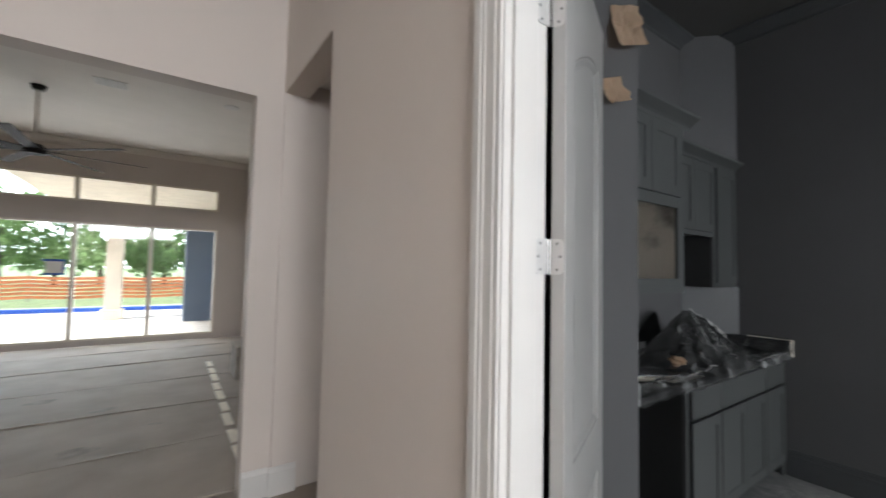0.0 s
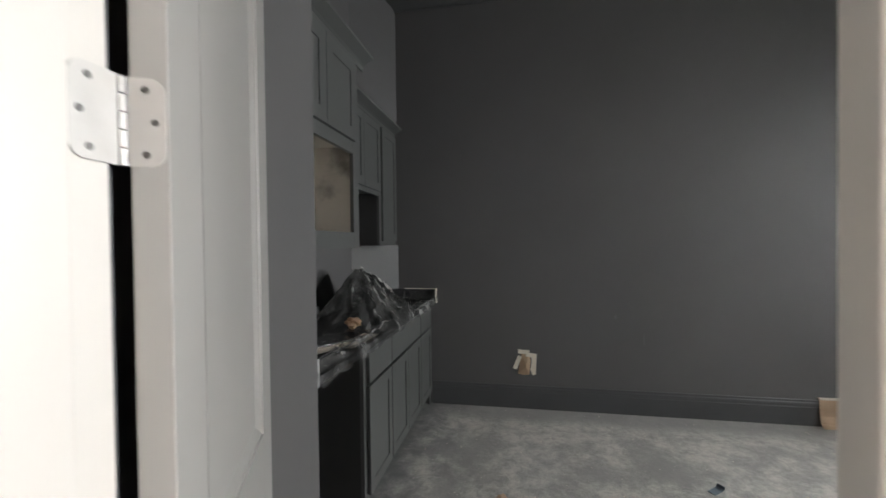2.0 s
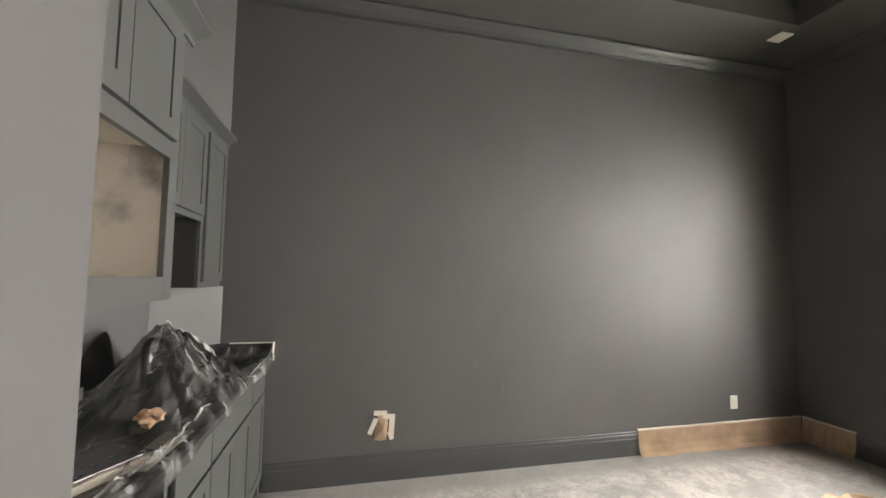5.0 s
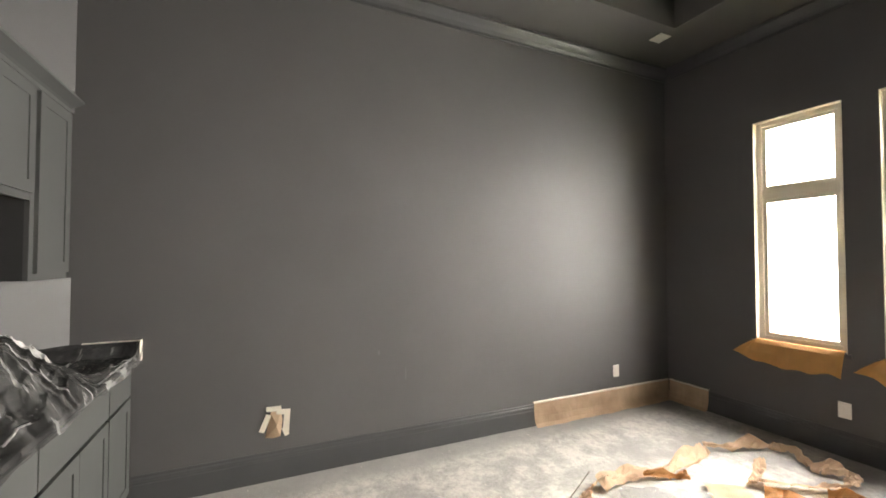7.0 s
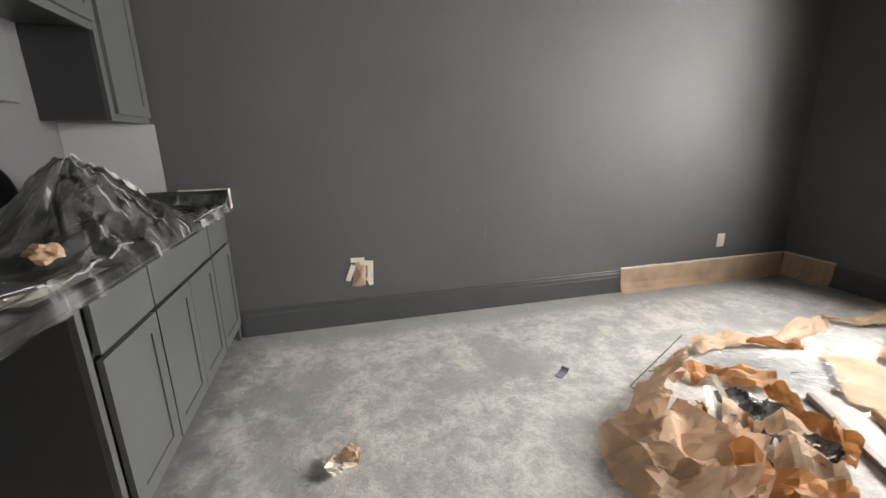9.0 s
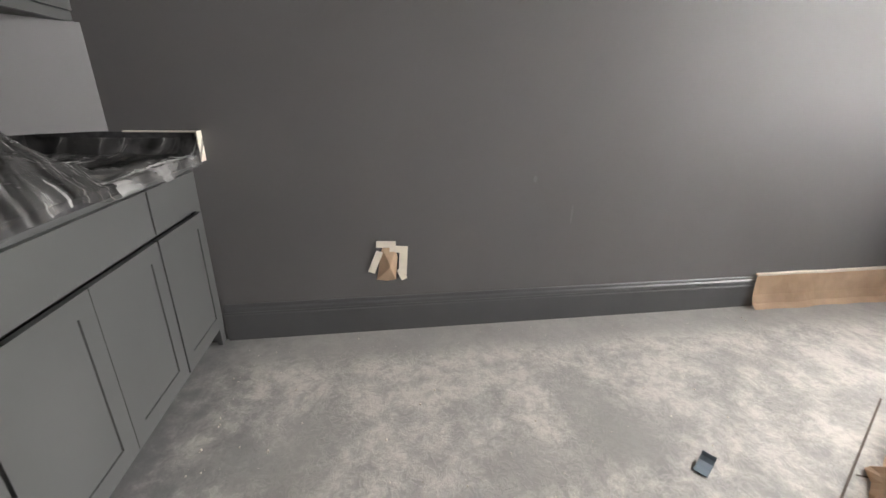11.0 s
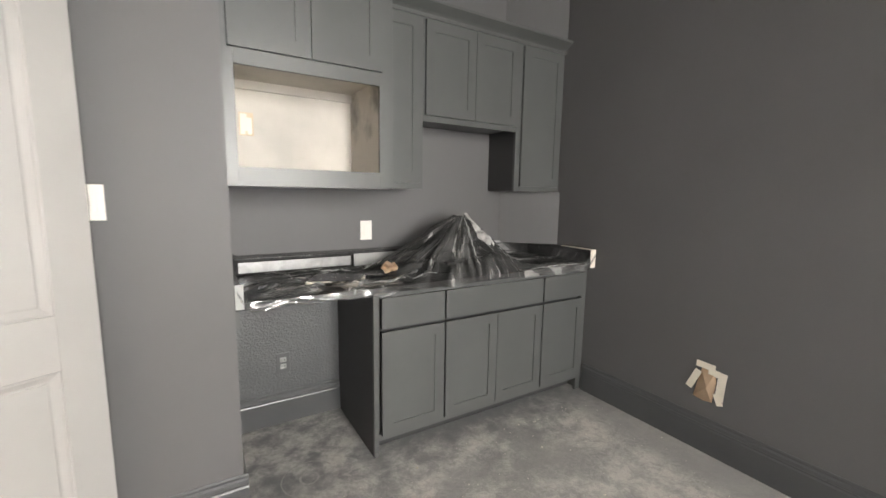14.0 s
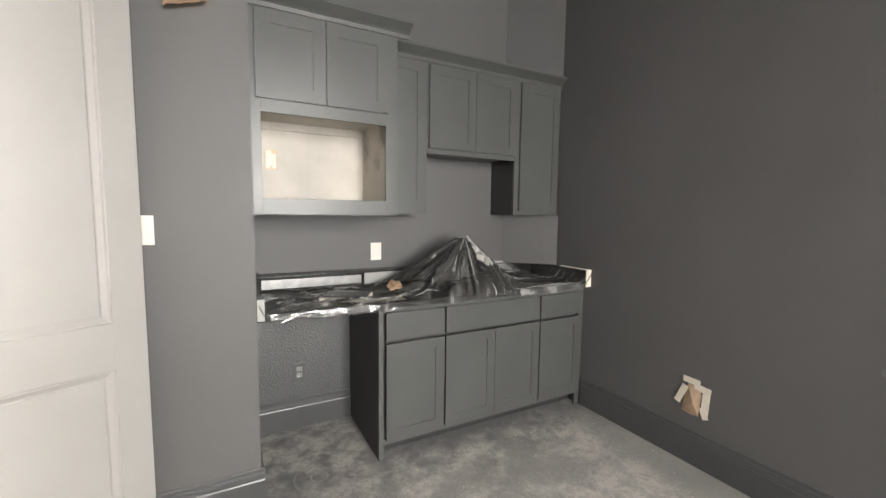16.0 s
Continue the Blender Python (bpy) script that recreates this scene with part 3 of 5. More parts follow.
jambs = empty("door_frame", (HX, HINGE_Y, 0), "white painted frame and stepped casing of the double doors", "door frame", kind="structure")
part("jamb", boxes((HX - 0.004, WX + 0.004, HINGE_Y, HINGE_Y + JAMB, 0, DOOR_TOP + JAMB)), WHITE, jambs)
part("jamb", boxes((HX - 0.004, WX + 0.004, DOOR_S - JAMB, DOOR_S, 0, DOOR_TOP + JAMB)), WHITE, jambs)
part("head_jamb", boxes((HX - 0.004, WX + 0.004, DOOR_S, HINGE_Y, DOOR_TOP, DOOR_TOP + JAMB)), WHITE, jambs)
part("door_stop", boxes((HX + 0.02, WX - LEAF_T - 0.003, HINGE_Y - 0.011, HINGE_Y, 0, DOOR_TOP), bevel=0.002), WHITE, jambs)
part("door_stop", boxes((HX + 0.03, WX - LEAF_T - 0.003, DOOR_S, DOOR_S + 0.011, 0, DOOR_TOP), bevel=0.002), WHITE, jambs)
part("door_stop", boxes((HX + 0.03, WX - LEAF_T - 0.003, DOOR_S + 0.011, HINGE_Y - 0.011, DOOR_TOP - 0.011, DOOR_TOP), bevel=0.002), WHITE, jambs)


def casing(face, out, mat):
    """Stepped casing on one face of the wall, round the frame."""
    r = 0.006
    for y0, s in ((HINGE_Y + r, 1), (DOOR_S - r, -1)):
        bm = bmesh.new()
        for a, b, t in ((0, 0.016, 0.012), (0.016, 0.048, 0.016), (0.048, 0.060, 0.020), (0.060, 0.085, 0.024)):
            ya, yb = sorted((y0 + s * a, y0 + s * b))
            xa, xb = sorted((face, face + out * t))
            box(bm, xa, xb, ya, yb, 0, DOOR_TOP + 0.085)
        part("casing", bm, mat, jambs)
    bm = bmesh.new()
    for a, b, t in ((0, 0.016, 0.012), (0.016, 0.048, 0.016), (0.048, 0.060, 0.020), (0.060, 0.085, 0.024)):
        xa, xb = sorted((face, face + out * t))
        box(bm, xa, xb, DOOR_S - r, HINGE_Y + r, DOOR_TOP + r + a, DOOR_TOP + r + b)
    part("head_casing", bm, mat, jambs)


casing(HX, -1, WHITE)
casing(WX, 1, DARKTRIM)


# ---- fitted cabinets ----
def shaker(x0, x1, y, z0, z1, parent, m=CABINET, st=0.058, name="door"):
    """A shaker front whose face is at y, 18 mm thick, with a shallow recessed panel."""
    d = 0.018
    front = part(name, boxes((x0, x0 + st, y, y + d, z0, z1), (x1 - st, x1, y, y + d, z0, z1), (x0 + st, x1 - st, y, y + d, z0, z0 + st), (x0 + st, x1 - st, y, y + d, z1 - st, z1)), m, parent)
    part("panel", boxes((x0 + st - 0.002, x1 - st + 0.002, y + 0.006, y + d - 0.001, z0 + st - 0.002, z1 - st + 0.002)), m, front)
    return front


def slab(x0, x1, y, z0, z1, parent):
    return part("drawer_front", boxes((x0, x1, y, y + 0.018, z0, z1), bevel=0.0015), CABINET, parent)


BY = 1.262       # face of the base cabinets' fronts
FY = BY + 0.019  # their face frame
BX0, TOPZ = 2.400, 0.872
base = empty("base_cabinet", (3.17, 1.55, 0), "charcoal shaker base cabinet with drawers and doors", "cabinet")
part("side_panel", boxes((BX0, BX0 + 0.02, FY + 0.02, NY - 0.002, 0, TOPZ)), CABINET_SHADE, base, "end panel coloured near black for its shade")
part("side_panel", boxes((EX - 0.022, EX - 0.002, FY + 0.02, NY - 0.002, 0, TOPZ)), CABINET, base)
part("back_panel", boxes((BX0 + 0.02, EX - 0.022, NY - 0.02, NY - 0.003, 0.1, TOPZ)), CABINET_SHADE, base)
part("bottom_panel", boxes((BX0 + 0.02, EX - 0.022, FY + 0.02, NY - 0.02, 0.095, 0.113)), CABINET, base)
part("toe_kick", boxes((BX0 + 0.02, EX - 0.022, FY + 0.09, FY + 0.105, 0.0, 0.094)), CABINET_SHADE, base)
part("face_frame", boxes(
    (BX0, 2.426, FY, FY + 0.02, 0, TOPZ), (EX - 0.052, EX - 0.002, FY, FY + 0.02, 0, TOPZ),
    (2.426, EX - 0.052, FY + 0.001, FY + 0.02, 0.838, TOPZ), (2.426, EX - 0.052, FY + 0.001, FY + 0.02, 0.085, 0.120)), CABINET, base)
# dark sheet that puts the shade into the gaps between the fronts
part("gap_shade_sheet", boxes((2.421, EX - 0.024, FY + 0.021, FY + 0.028, 0.114, TOPZ - 0.001)), CABINET_SHADE, base)
for x0, x1 in ((2.438, 2.800), (2.811, 3.528), (3.539, EX - 0.044)):
    slab(x0, x1, BY, 0.686, 0.842, base)
for x0, x1 in ((2.438, 2.800), (2.811, 3.165), (3.168, 3.528), (3.539, EX - 0.044)):
    shaker(x0, x1, BY, 0.116, 0.668, base)

counter = empty("countertop", (2.88, 1.55, TOPZ), "dark stone worktop with a low splashback", "worktop")
part("slab", boxes((STUB_X + 0.002, EX - 0.002, 1.238, NY - 0.002, TOPZ + 0.001, 0.904), bevel=0.003), STONE, counter)
part("splashback", boxes((STUB_X + 0.022, EX - 0.022, NY - 0.022, NY - 0.002, 0.905, 0.994)), STONE, counter)
part("side_splash", boxes((EX - 0.022, EX - 0.002, 1.25, NY - 0.002, 0.905, 0.994)), STONE, counter)
part("side_splash", boxes((STUB_X + 0.002, STUB_X + 0.022, 1.25, NY - 0.002, 0.905, 0.994)), STONE, counter)
part("support_cleat", boxes((STUB_X + 0.001, STUB_X + 0.02, 1.26, NY - 0.03, 0.80, TOPZ)), CABINET, counter)

UB, UT = 1.380, 2.325
UY = 1.583
MY = 1.345


def crown_run(parent, pts, z):
    """Mitred crown along the given corners, outward on the right hand of travel."""
    for (p, q, out) in pts:
        part("crown", sweep([(0, 0), (0.008, 0), (0.010, 0.02), (0.02, 0.030), (0.045, 0.046), (0.06, 0.056), (0.066, 0.060), (0.066, 0.074), (0, 0.074)], (*p, z), (*q, z), (*out, 0)), CABINET, parent)


mw = empty("microwave_cabinet", (2.18, 1.6, 1.34), "deep charcoal wall cabinet with an open unpainted microwave niche", "cabinet")
MX0, MX1, MB = STUB_X + 0.002, 2.532, 1.372
NB = 1.775               # back of the open niche
part("side_panel", boxes((MX0, MX0 + 0.018, MY + 0.02, NY - 0.002, MB, UT)), CABINET, mw)
part("side_panel", boxes((MX1 - 0.018, MX1, MY + 0.02, NY - 0.002, MB, UT)), CABINET, mw)
part("top_panel", boxes((MX0 + 0.018, MX1 - 0.018, MY + 0.02, NY - 0.002, UT - 0.018, UT)), CABINET, mw)
part("face_frame", boxes((MX0, 1.846, MY, MY + 0.02, MB, UT), (2.465, MX1, MY, MY + 0.02, MB, UT), (1.846, 2.465, MY, MY + 0.02, MB, 1.451), (1.846, 2.465, MY, MY + 0.02, 1.855, 1.93), (1.846, 2.465, MY, MY + 0.02, 2.28, UT), bevel=0.001), CABINET, mw)
for nm, spec in (("niche_back", (1.832, 2.475, NB, NB + 0.008, 1.42, 1.92)), ("niche_side", (1.832, 1.838, MY + 0.021, NB, 1.42, 1.92)), 
                 ("niche_shelf", (1.838, 2.468, MY + 0.021, NB, 1.430, 1.449)), ("niche_top", (1.838, 2.468, MY + 0.021, NB, 1.892, 1.91)), ("hanging_rail", (1.838, 2.468, NB - 0.018, NB, 1.850, 1.892))):
    part(nm, boxes(spec), MWHITE, mw, "unpainted white niche lining")
part("niche_side", boxes((2.468, 2.475, MY + 0.021, NB, 1.42, 1.92)), SMUDGED, mw, "white niche lining smudged with dark paint mist")
part("bottom_panel", boxes((MX0 + 0.018, MX1 - 0.018, MY + 0.021, NY - 0.002, MB, MB + 0.018)), CABINET, mw)
# dark sheet for the shade in the gap between the doors
part("gap_shade_sheet", boxes((1.85, 2.46, MY + 0.021, MY + 0.026, 1.925, 2.30)), CABINET_SHADE, mw)
for x0, x1 in ((1.826, 2.147), (2.151, 2.473)):
    shaker(x0, x1, MY - 0.018, 1.916, 2.316, mw, st=0.062)
crown_run(mw, [((MX0, MY), (MX1 + 0.066, MY), (0, -1)), ((MX1, MY), (MX1, UY - 0.075), (1, 0))], UT)

upper = empty("wall_cabinet", (2.69, 1.7, UB), "narrow charcoal shaker wall cabinet", "cabinet", "charcoal wall cabinets")
part("body", boxes((MX1 + 0.002, 2.829, UY + 0.02, NY - 0.002, UB, UT)), CABINET, upper)
part("face_frame", boxes((MX1 + 0.002, 2.829, UY, UY + 0.02, UB, UT)), CABINET, upper)
shaker(MX1 + 0.006, 2.812, UY - 0.018, UB + 0.033, UT - 0.012, upper)
bridge = empty("wall_cabinet", (3.19, 1.7, 1.74), "short charcoal shaker wall cabinet with two doors over the sink", "cabinet", "charcoal wall cabinets")
part("body", boxes((2.831, 3.528, UY + 0.02, NY - 0.002, 1.785, UT)), CABINET, bridge)
part("face_frame", boxes((2.831, 3.528, UY, UY + 0.02, 1.766, UT)), CABINET, bridge)
for x0, x1 in ((2.840, 3.184), (3.187, 3.526)):
    shaker(x0, x1, UY - 0.018, 1.800, UT - 0.012, bridge)
right = empty("wall_cabinet", (3.72, 1.7, UB), "charcoal shaker wall cabinet against the side wall", "cabinet", "charcoal wall cabinets")
# this west side gets its shade from the near-black colour
part("body", boxes((3.530, EX - 0.002, UY + 0.02, NY - 0.002, UB, UT)), CABINET_SHADE, right, "cabinet side coloured near black for its shade")
part("face_frame", boxes((3.530, EX - 0.002, UY, UY + 0.02, UB, UT)), CABINET, right)
shaker(3.570, EX - 0.022, UY - 0.018, UB + 0.033, UT - 0.012, right)
for ob, x0, x1 in ((upper, MX1 + 0.002, 2.830), (bridge, 2.830, 3.529), (right, 3.529, EX - 0.002)):
    crown_run(ob, [((x0, UY), (x1, UY), (0, -1))], UT)


# boxed-in corner between the worktop and the last wall cabinet
def corner_chase(z0, z1):
    bm = bmesh.new()
    foot = [(3.646, NY - 0.003), (EX - 0.003, NY - 0.003), (EX - 0.003, 1.561)]
    low = [bm.verts.new((x, y, z0)) for x, y in foot]
    top = [bm.verts.new((x, y, z1)) for x, y in foot]
    bm.faces.new(low)
    bm.faces.new(top[::-1])
    for k in range(3):
        bm.faces.new((low[k], top[k], top[(k + 1) % 3], low[(k + 1) % 3]))
    setting("wall_corner_chase", bm, DARK, "charcoal boxed-in corner by the wall cabinets", "wall")


corner_chase(0.997, UB - 0.001)
corner_chase(UT + 0.002, CEIL - 0.002)

# ---- hall ----
setting("floor_hall", boxes((HALL_W - 0.15, HX + 0.002, HALL_S - 0.1, HALL_N + 0.15, -0.15, 0), (HX + 0.002, 1.4, NY + 0.145, HALL_N + 0.15, -0.15, 0)), BOARD, "hall floor covered with brown protection board", "floor")
setting("ceiling_hall", boxes((HALL_W - 0.15, HX, HALL_S - 0.1, HALL_N + 0.15, HALL_CEIL, HALL_CEIL + 0.1)), LIVCEIL, "cream painted hall ceiling", "ceiling")
OPX = 0.511
setting("wall_hall_north", boxes((OPX, HX, HALL_N, HALL_N + 0.15, 0, CEIL + 0.4), (HALL_W, OPX, HALL_N, HALL_N + 0.15, 2.58, CEIL + 0.4)), BEIGE, "warm beige wall over a wide uncased opening", "wall")
setting("wall_hall_west", boxes((HALL_W - 0.15, HALL_W, HALL_S, HALL_N + 0.15, 0, CEIL + 0.4)), BEIGE, "warm beige hall wall", "wall")
# made-up gap above 2.5 m that holds the added hall lamp
setting("wall_hall_south", boxes((HALL_W, -2.1, HALL_S - 0.15, HALL_S, 0, CEIL + 0.4), (0.55, HX, HALL_S - 0.15, HALL_S, 0, CEIL + 0.4), (-2.1, 0.55, HALL_S - 0.15, HALL_S, 0, 2.5)), BEIGE, "unseen beige wall with a high gap for the added hall lamp", "wall")
WB = [(0, 0), (0.016, 0), (0.016, 0.15), (0.010, 0.165), (0.006, 0.18), (0, 0.18)]
moulding("baseboard_hall_east", WB, (HX, HINGE_Y + 0.092, 0), (HX, OP2[0], 0), (-1, 0, 0), WHITE, "white painted baseboard", "baseboard")
moulding("baseboard_hall_corner", WB, (HX - 0.016, HALL_N, 0), (OPX - 0.0, HALL_N, 0), (0, -1, 0), WHITE, "white painted baseboard", "baseboard")
moulding("baseboard_opening", WB, (HX - 0.016, OP2[1], 0), (MID + 0.03, OP2[1], 0), (0, -1, 0), WHITE, "white painted baseboard in the opening", "baseboard")
# a passage behind the uncased opening
setting("wall_passage", boxes((1.25, 1.35, STUB_Y + 0.2, HALL_N + 0.08, 0, CEIL + 0.4), (MID + 0.03, 1.25, HALL_N, HALL_N + 0.08, 0, CEIL + 0.4), (MID, 1.35, STUB_Y + 0.12, STUB_Y + 0.2, 0, CEIL + 0.4), (MID, MID + 0.03, STUB_Y + 0.2, OP2[0], 0, CEIL + 0.4)), BEIGE, "beige passage walls", "wall")
setting("ceiling_passage", boxes((MID + 0.03, 1.25, STUB_Y + 0.2, HALL_N, 2.75, 2.85)), LIVCEIL, "cream passage ceiling", "ceiling")

# ---- living room ----
Y0 = HALL_N + 0.15
setting("floor_living", boxes((LIV_W, LIV_E, Y0, LIV_N, -0.15, -0.004)), BOARD, "living room subfloor under protection board", "floor")
setting("ceiling_living", boxes((LIV_W, LIV_E, Y0, LIV_N, LIV_CEIL, LIV_CEIL + 0.1)), LIVCEIL, "cream painted living room ceiling", "ceiling")
setting("wall_living_east", boxes((LIV_E, LIV_E + 0.15, Y0, LIV_N + 0.15, 0, LIV_CEIL + 0.1)), BEIGE, "warm beige living room wall", "wall")
setting("wall_living_west", boxes((LIV_W - 0.15, LIV_W, Y0, LIV_N + 0.15, 0, LIV_CEIL + 0.1)), BEIGE, "warm beige living room wall", "wall")
setting("wall_living_south", boxes((MID + 0.03, LIV_E, HALL_N + 0.08, Y0, 0, LIV_CEIL + 0.1), (LIV_W, HALL_W, Y0 - 0.15, Y0, 0, LIV_CEIL + 0.1)), BEIGE, "warm beige living room wall", "wall")
XS = (-3.36, -2.275, -1.19, -0.10, 0.985)
wl = [(LIV_W, XS[0], LIV_N, LIV_N + 0.15, 0, LIV_CEIL + 0.1), (XS[4], LIV_E, LIV_N, LIV_N + 0.15, 0, LIV_CEIL + 0.1),
      (XS[0], XS[4], LIV_N, LIV_N + 0.15, 2.98, LIV_CEIL + 0.1), (XS[0], XS[4], LIV_N, LIV_N + 0.15, 2.17, 2.54), (XS[0], XS[4], LIV_N, LIV_N + 0.15, 0, 0.09)]
setting("wall_living_north", boxes(*wl), BEIGE, "warm beige wall with tall windows and transoms", "wall")
moulding("crown_moulding_living", CROWN_PROFILE, (LIV_W, LIV_N, LIV_CEIL - 0.11), (LIV_E, LIV_N, LIV_CEIL - 0.11), (0, -1, 0), LIVCEIL, "cream crown moulding", "trim")


def living_window(name, x0, x1, z0, z1):
    w = empty(name, (0.5 * (x0 + x1), LIV_N, z0), "large pale window looking onto the patio", "window", kind="structure")
    f = 0.035
    part("window_frame", boxes((x0, x0 + f, LIV_N + 0.02, LIV_N + 0.1, z0, z1), (x1 - f, x1, LIV_N + 0.02, LIV_N + 0.1, z0, z1), (x0 + f, x1 - f, LIV_N + 0.02, LIV_N + 0.1, z1 - f, z1), (x0 + f, x1 - f, LIV_N + 0.02, LIV_N + 0.1, z0, z0 + f), bevel=0.003), VINYL, w)
    p = part("pane", boxes((x0 + f, x1 - f, LIV_N + 0.055, LIV_N + 0.061, z0 + f, z1 - f)), GLASS, w)
    p.visible_shadow = False
    return w


for i in range(4):
    living_window("window_%d" % (3 + 2 * i), XS[i], XS[i + 1], 0.09, 2.17)
    living_window("window_%d" % (4 + 2 * i), XS[i], XS[i + 1], 2.54, 2.98)


# ---- outside ----
setting("ground", boxes((-400, 400, LIV_N + 0.16, 900, -0.32, -0.12), (-400, 400, -900, HALL_S - 0.2, -0.32, -0.12)), GRASS, "lawn and bare building ground", "ground")
setting("patio", boxes((-9, 6, LIV_N + 0.15, 18.5, -0.2, -0.06)), PATIO, "pale concrete patio slab", "patio")


def glow(name, colour, strength):
    m = bpy.data.materials.new(name)
    m.use_nodes = True
    nt = m.node_tree
    e = nt.nodes.new("ShaderNodeEmission")
    e.inputs[0].default_value, e.inputs[1].default_value = (*colour, 1), strength
    nt.links.new(e.outputs[0], nt.nodes["Material Output"].inputs[0])
    return m


# bright overcast distance beyond the study's windows
setting("backdrop", boxes((-6, 11, SY - 5.05, SY - 5.0, -0.1, 9)), glow("overcast_glow", (1.0, 0.985, 0.96), 1.5), "blank bright overcast sky outside the windows", "backdrop")
setting("backdrop_north", boxes((-160, 160, 150, 150.2, -0.1, 70)), glow("hazy_sky_glow", (0.93, 0.98, 1.0), 5.0), "hazy white sky beyond the trees", "backdrop")

column = empty("patio_column", (-0.94, 14.4, -0.06), "cream stucco patio column", "column")
part("shaft", boxes((-1.12, -0.76, 14.2, 14.56, 0.2, 3.0), bevel=0.01), CREAMCOL, column)
part("plinth", boxes((-1.19, -0.69, 14.13, 14.63, -0.06, 0.2), bevel=0.015), CREAMCOL, column)
screen = empty("slate_screen", (1.0, 13.1, -0.06), "slate blue clad outdoor fireplace block", "screen wall")
part("body", boxes((0.62, 1.9, 13.0, 13.7, -0.06, 2.45), bevel=0.01), SLATEBLUE, screen)
part("cap", boxes((0.58, 1.94, 12.96, 13.74, 2.45, 2.52), bevel=0.01), SLATEBLUE, screen)
roof = empty("patio_roof", (0, 12, 3.0), "cream soffit of the patio roof", "roof")
part("soffit", boxes((-2.2, 4.5, LIV_N + 0.16, 15.0, 3.0, 3.08)), CREAMCOL, roof)
part("beam", boxes((-2.2, 4.5, 14.2, 14.56, 2.82, 3.0)), CREAMCOL, roof)
kerb = tagged(part("pool_edge", boxes((-9, 6, 16.6, 16.9, -0.06, 0.06), bevel=0.01), BLUETAPE), "blue covered pool edge across the patio", "pool edge")

fence = empty("barrier_fence", (-2, 22, -0.12), "orange plastic mesh barrier fence", "fence")
for i in range(13):
    bm = bmesh.new()
    cyl(bm, (-16 + i * 2.4, 22, -0.12), (-16 + i * 2.4, 22, 1.05), 0.025, n=8)
    part("post", bm, GREYSTICK, fence)
for k in range(6):
    bm = bmesh.new()
    n = 48
    for i in range(n):
        x0, x1 = -16 + i * 0.6, -16 + (i + 1) * 0.6
        s0, s1 = (0.05 * math.sin(math.pi * ((x + 16) / 2.4 % 1.0)) for x in (x0, x1 - 0.001))
        z = 0.02 + k * 0.15
        vs = [bm.verts.new(c) for c in ((x0, 21.96, z - s0), (x1, 21.96, z - s1), (x1, 21.96, z + 0.11 - s1), (x0, 21.96, z + 0.11 - s0))]
        bm.faces.new(vs)
    part("mesh_band", bm, ORANGE, fence)


def tree(x, y, h, seed):
    rnd = random.Random(seed)
    t = empty("tree", (x, y, -0.12), "leafy green tree at the edge of the lot", "tree", "trees beyond the lot")
    bm = bmesh.new()
    cyl(bm, (x, y, -0.12), (x, y, h * 0.55), 0.16, 0.08, 10)
    for k in range(7):
        a = k * 0.9 + rnd.random()
        z = h * (0.25 + 0.05 * k)
        cyl(bm, (x, y, z), (x + math.cos(a) * h * 0.25, y + math.sin(a) * h * 0.25, z + h * 0.25), 0.05, 0.015, 6)
    part("trunk", bm, BARK, t)
    bm = bmesh.new()
    for c in range(72):
        a, rr = rnd.uniform(0, 6.28), h * 0.42 * math.sqrt(rnd.random())
        z0 = h * rnd.uniform(0.2, 0.95)
        rr *= 1.1 - 0.6 * abs(z0 / h - 0.5)
        cx, cy = x + math.cos(a) * rr, y + math.sin(a) * rr
        for _ in range(40):
            p = Vector((cx, cy, z0)) + Vector((rnd.gauss(0, 0.3), rnd.gauss(0, 0.3), rnd.gauss(0, 0.24)))
            m = Matrix.Translation(p) @ Euler((rnd.uniform(0, 6), rnd.uniform(0, 6), rnd.uniform(0, 6))).to_matrix().to_4x4()
            s = rnd.uniform(0.12, 0.22)
            vs = [bm.verts.new(m @ Vector(v)) for v in ((-s, 0, 0), (0, -s * 0.5, 0.02), (s, 0, 0), (0, s * 0.5, 0.02))]
            bm.faces.new(vs)
    part("crown", bm, LEAVES, t)
    return t


def copies_of_tree():
    first = tree(-3.0, 34.0, 5.2, 3)
    second = tree(-8.0, 36.0, 6.0, 8)
    k = 0
    for x, y in ((-12.5, 35), (-5.6, 37), (0.4, 36), (3.8, 35), (7.2, 38), (-16, 39), (-0.8, 40), (5.6, 42), (10.5, 37), (-10.2, 41), (-20, 38)):
        k += 1
        copy_thing(first if k % 2 else second, pose(x, y, -0.12, 0, 0, 37 * k))


copies_of_tree()


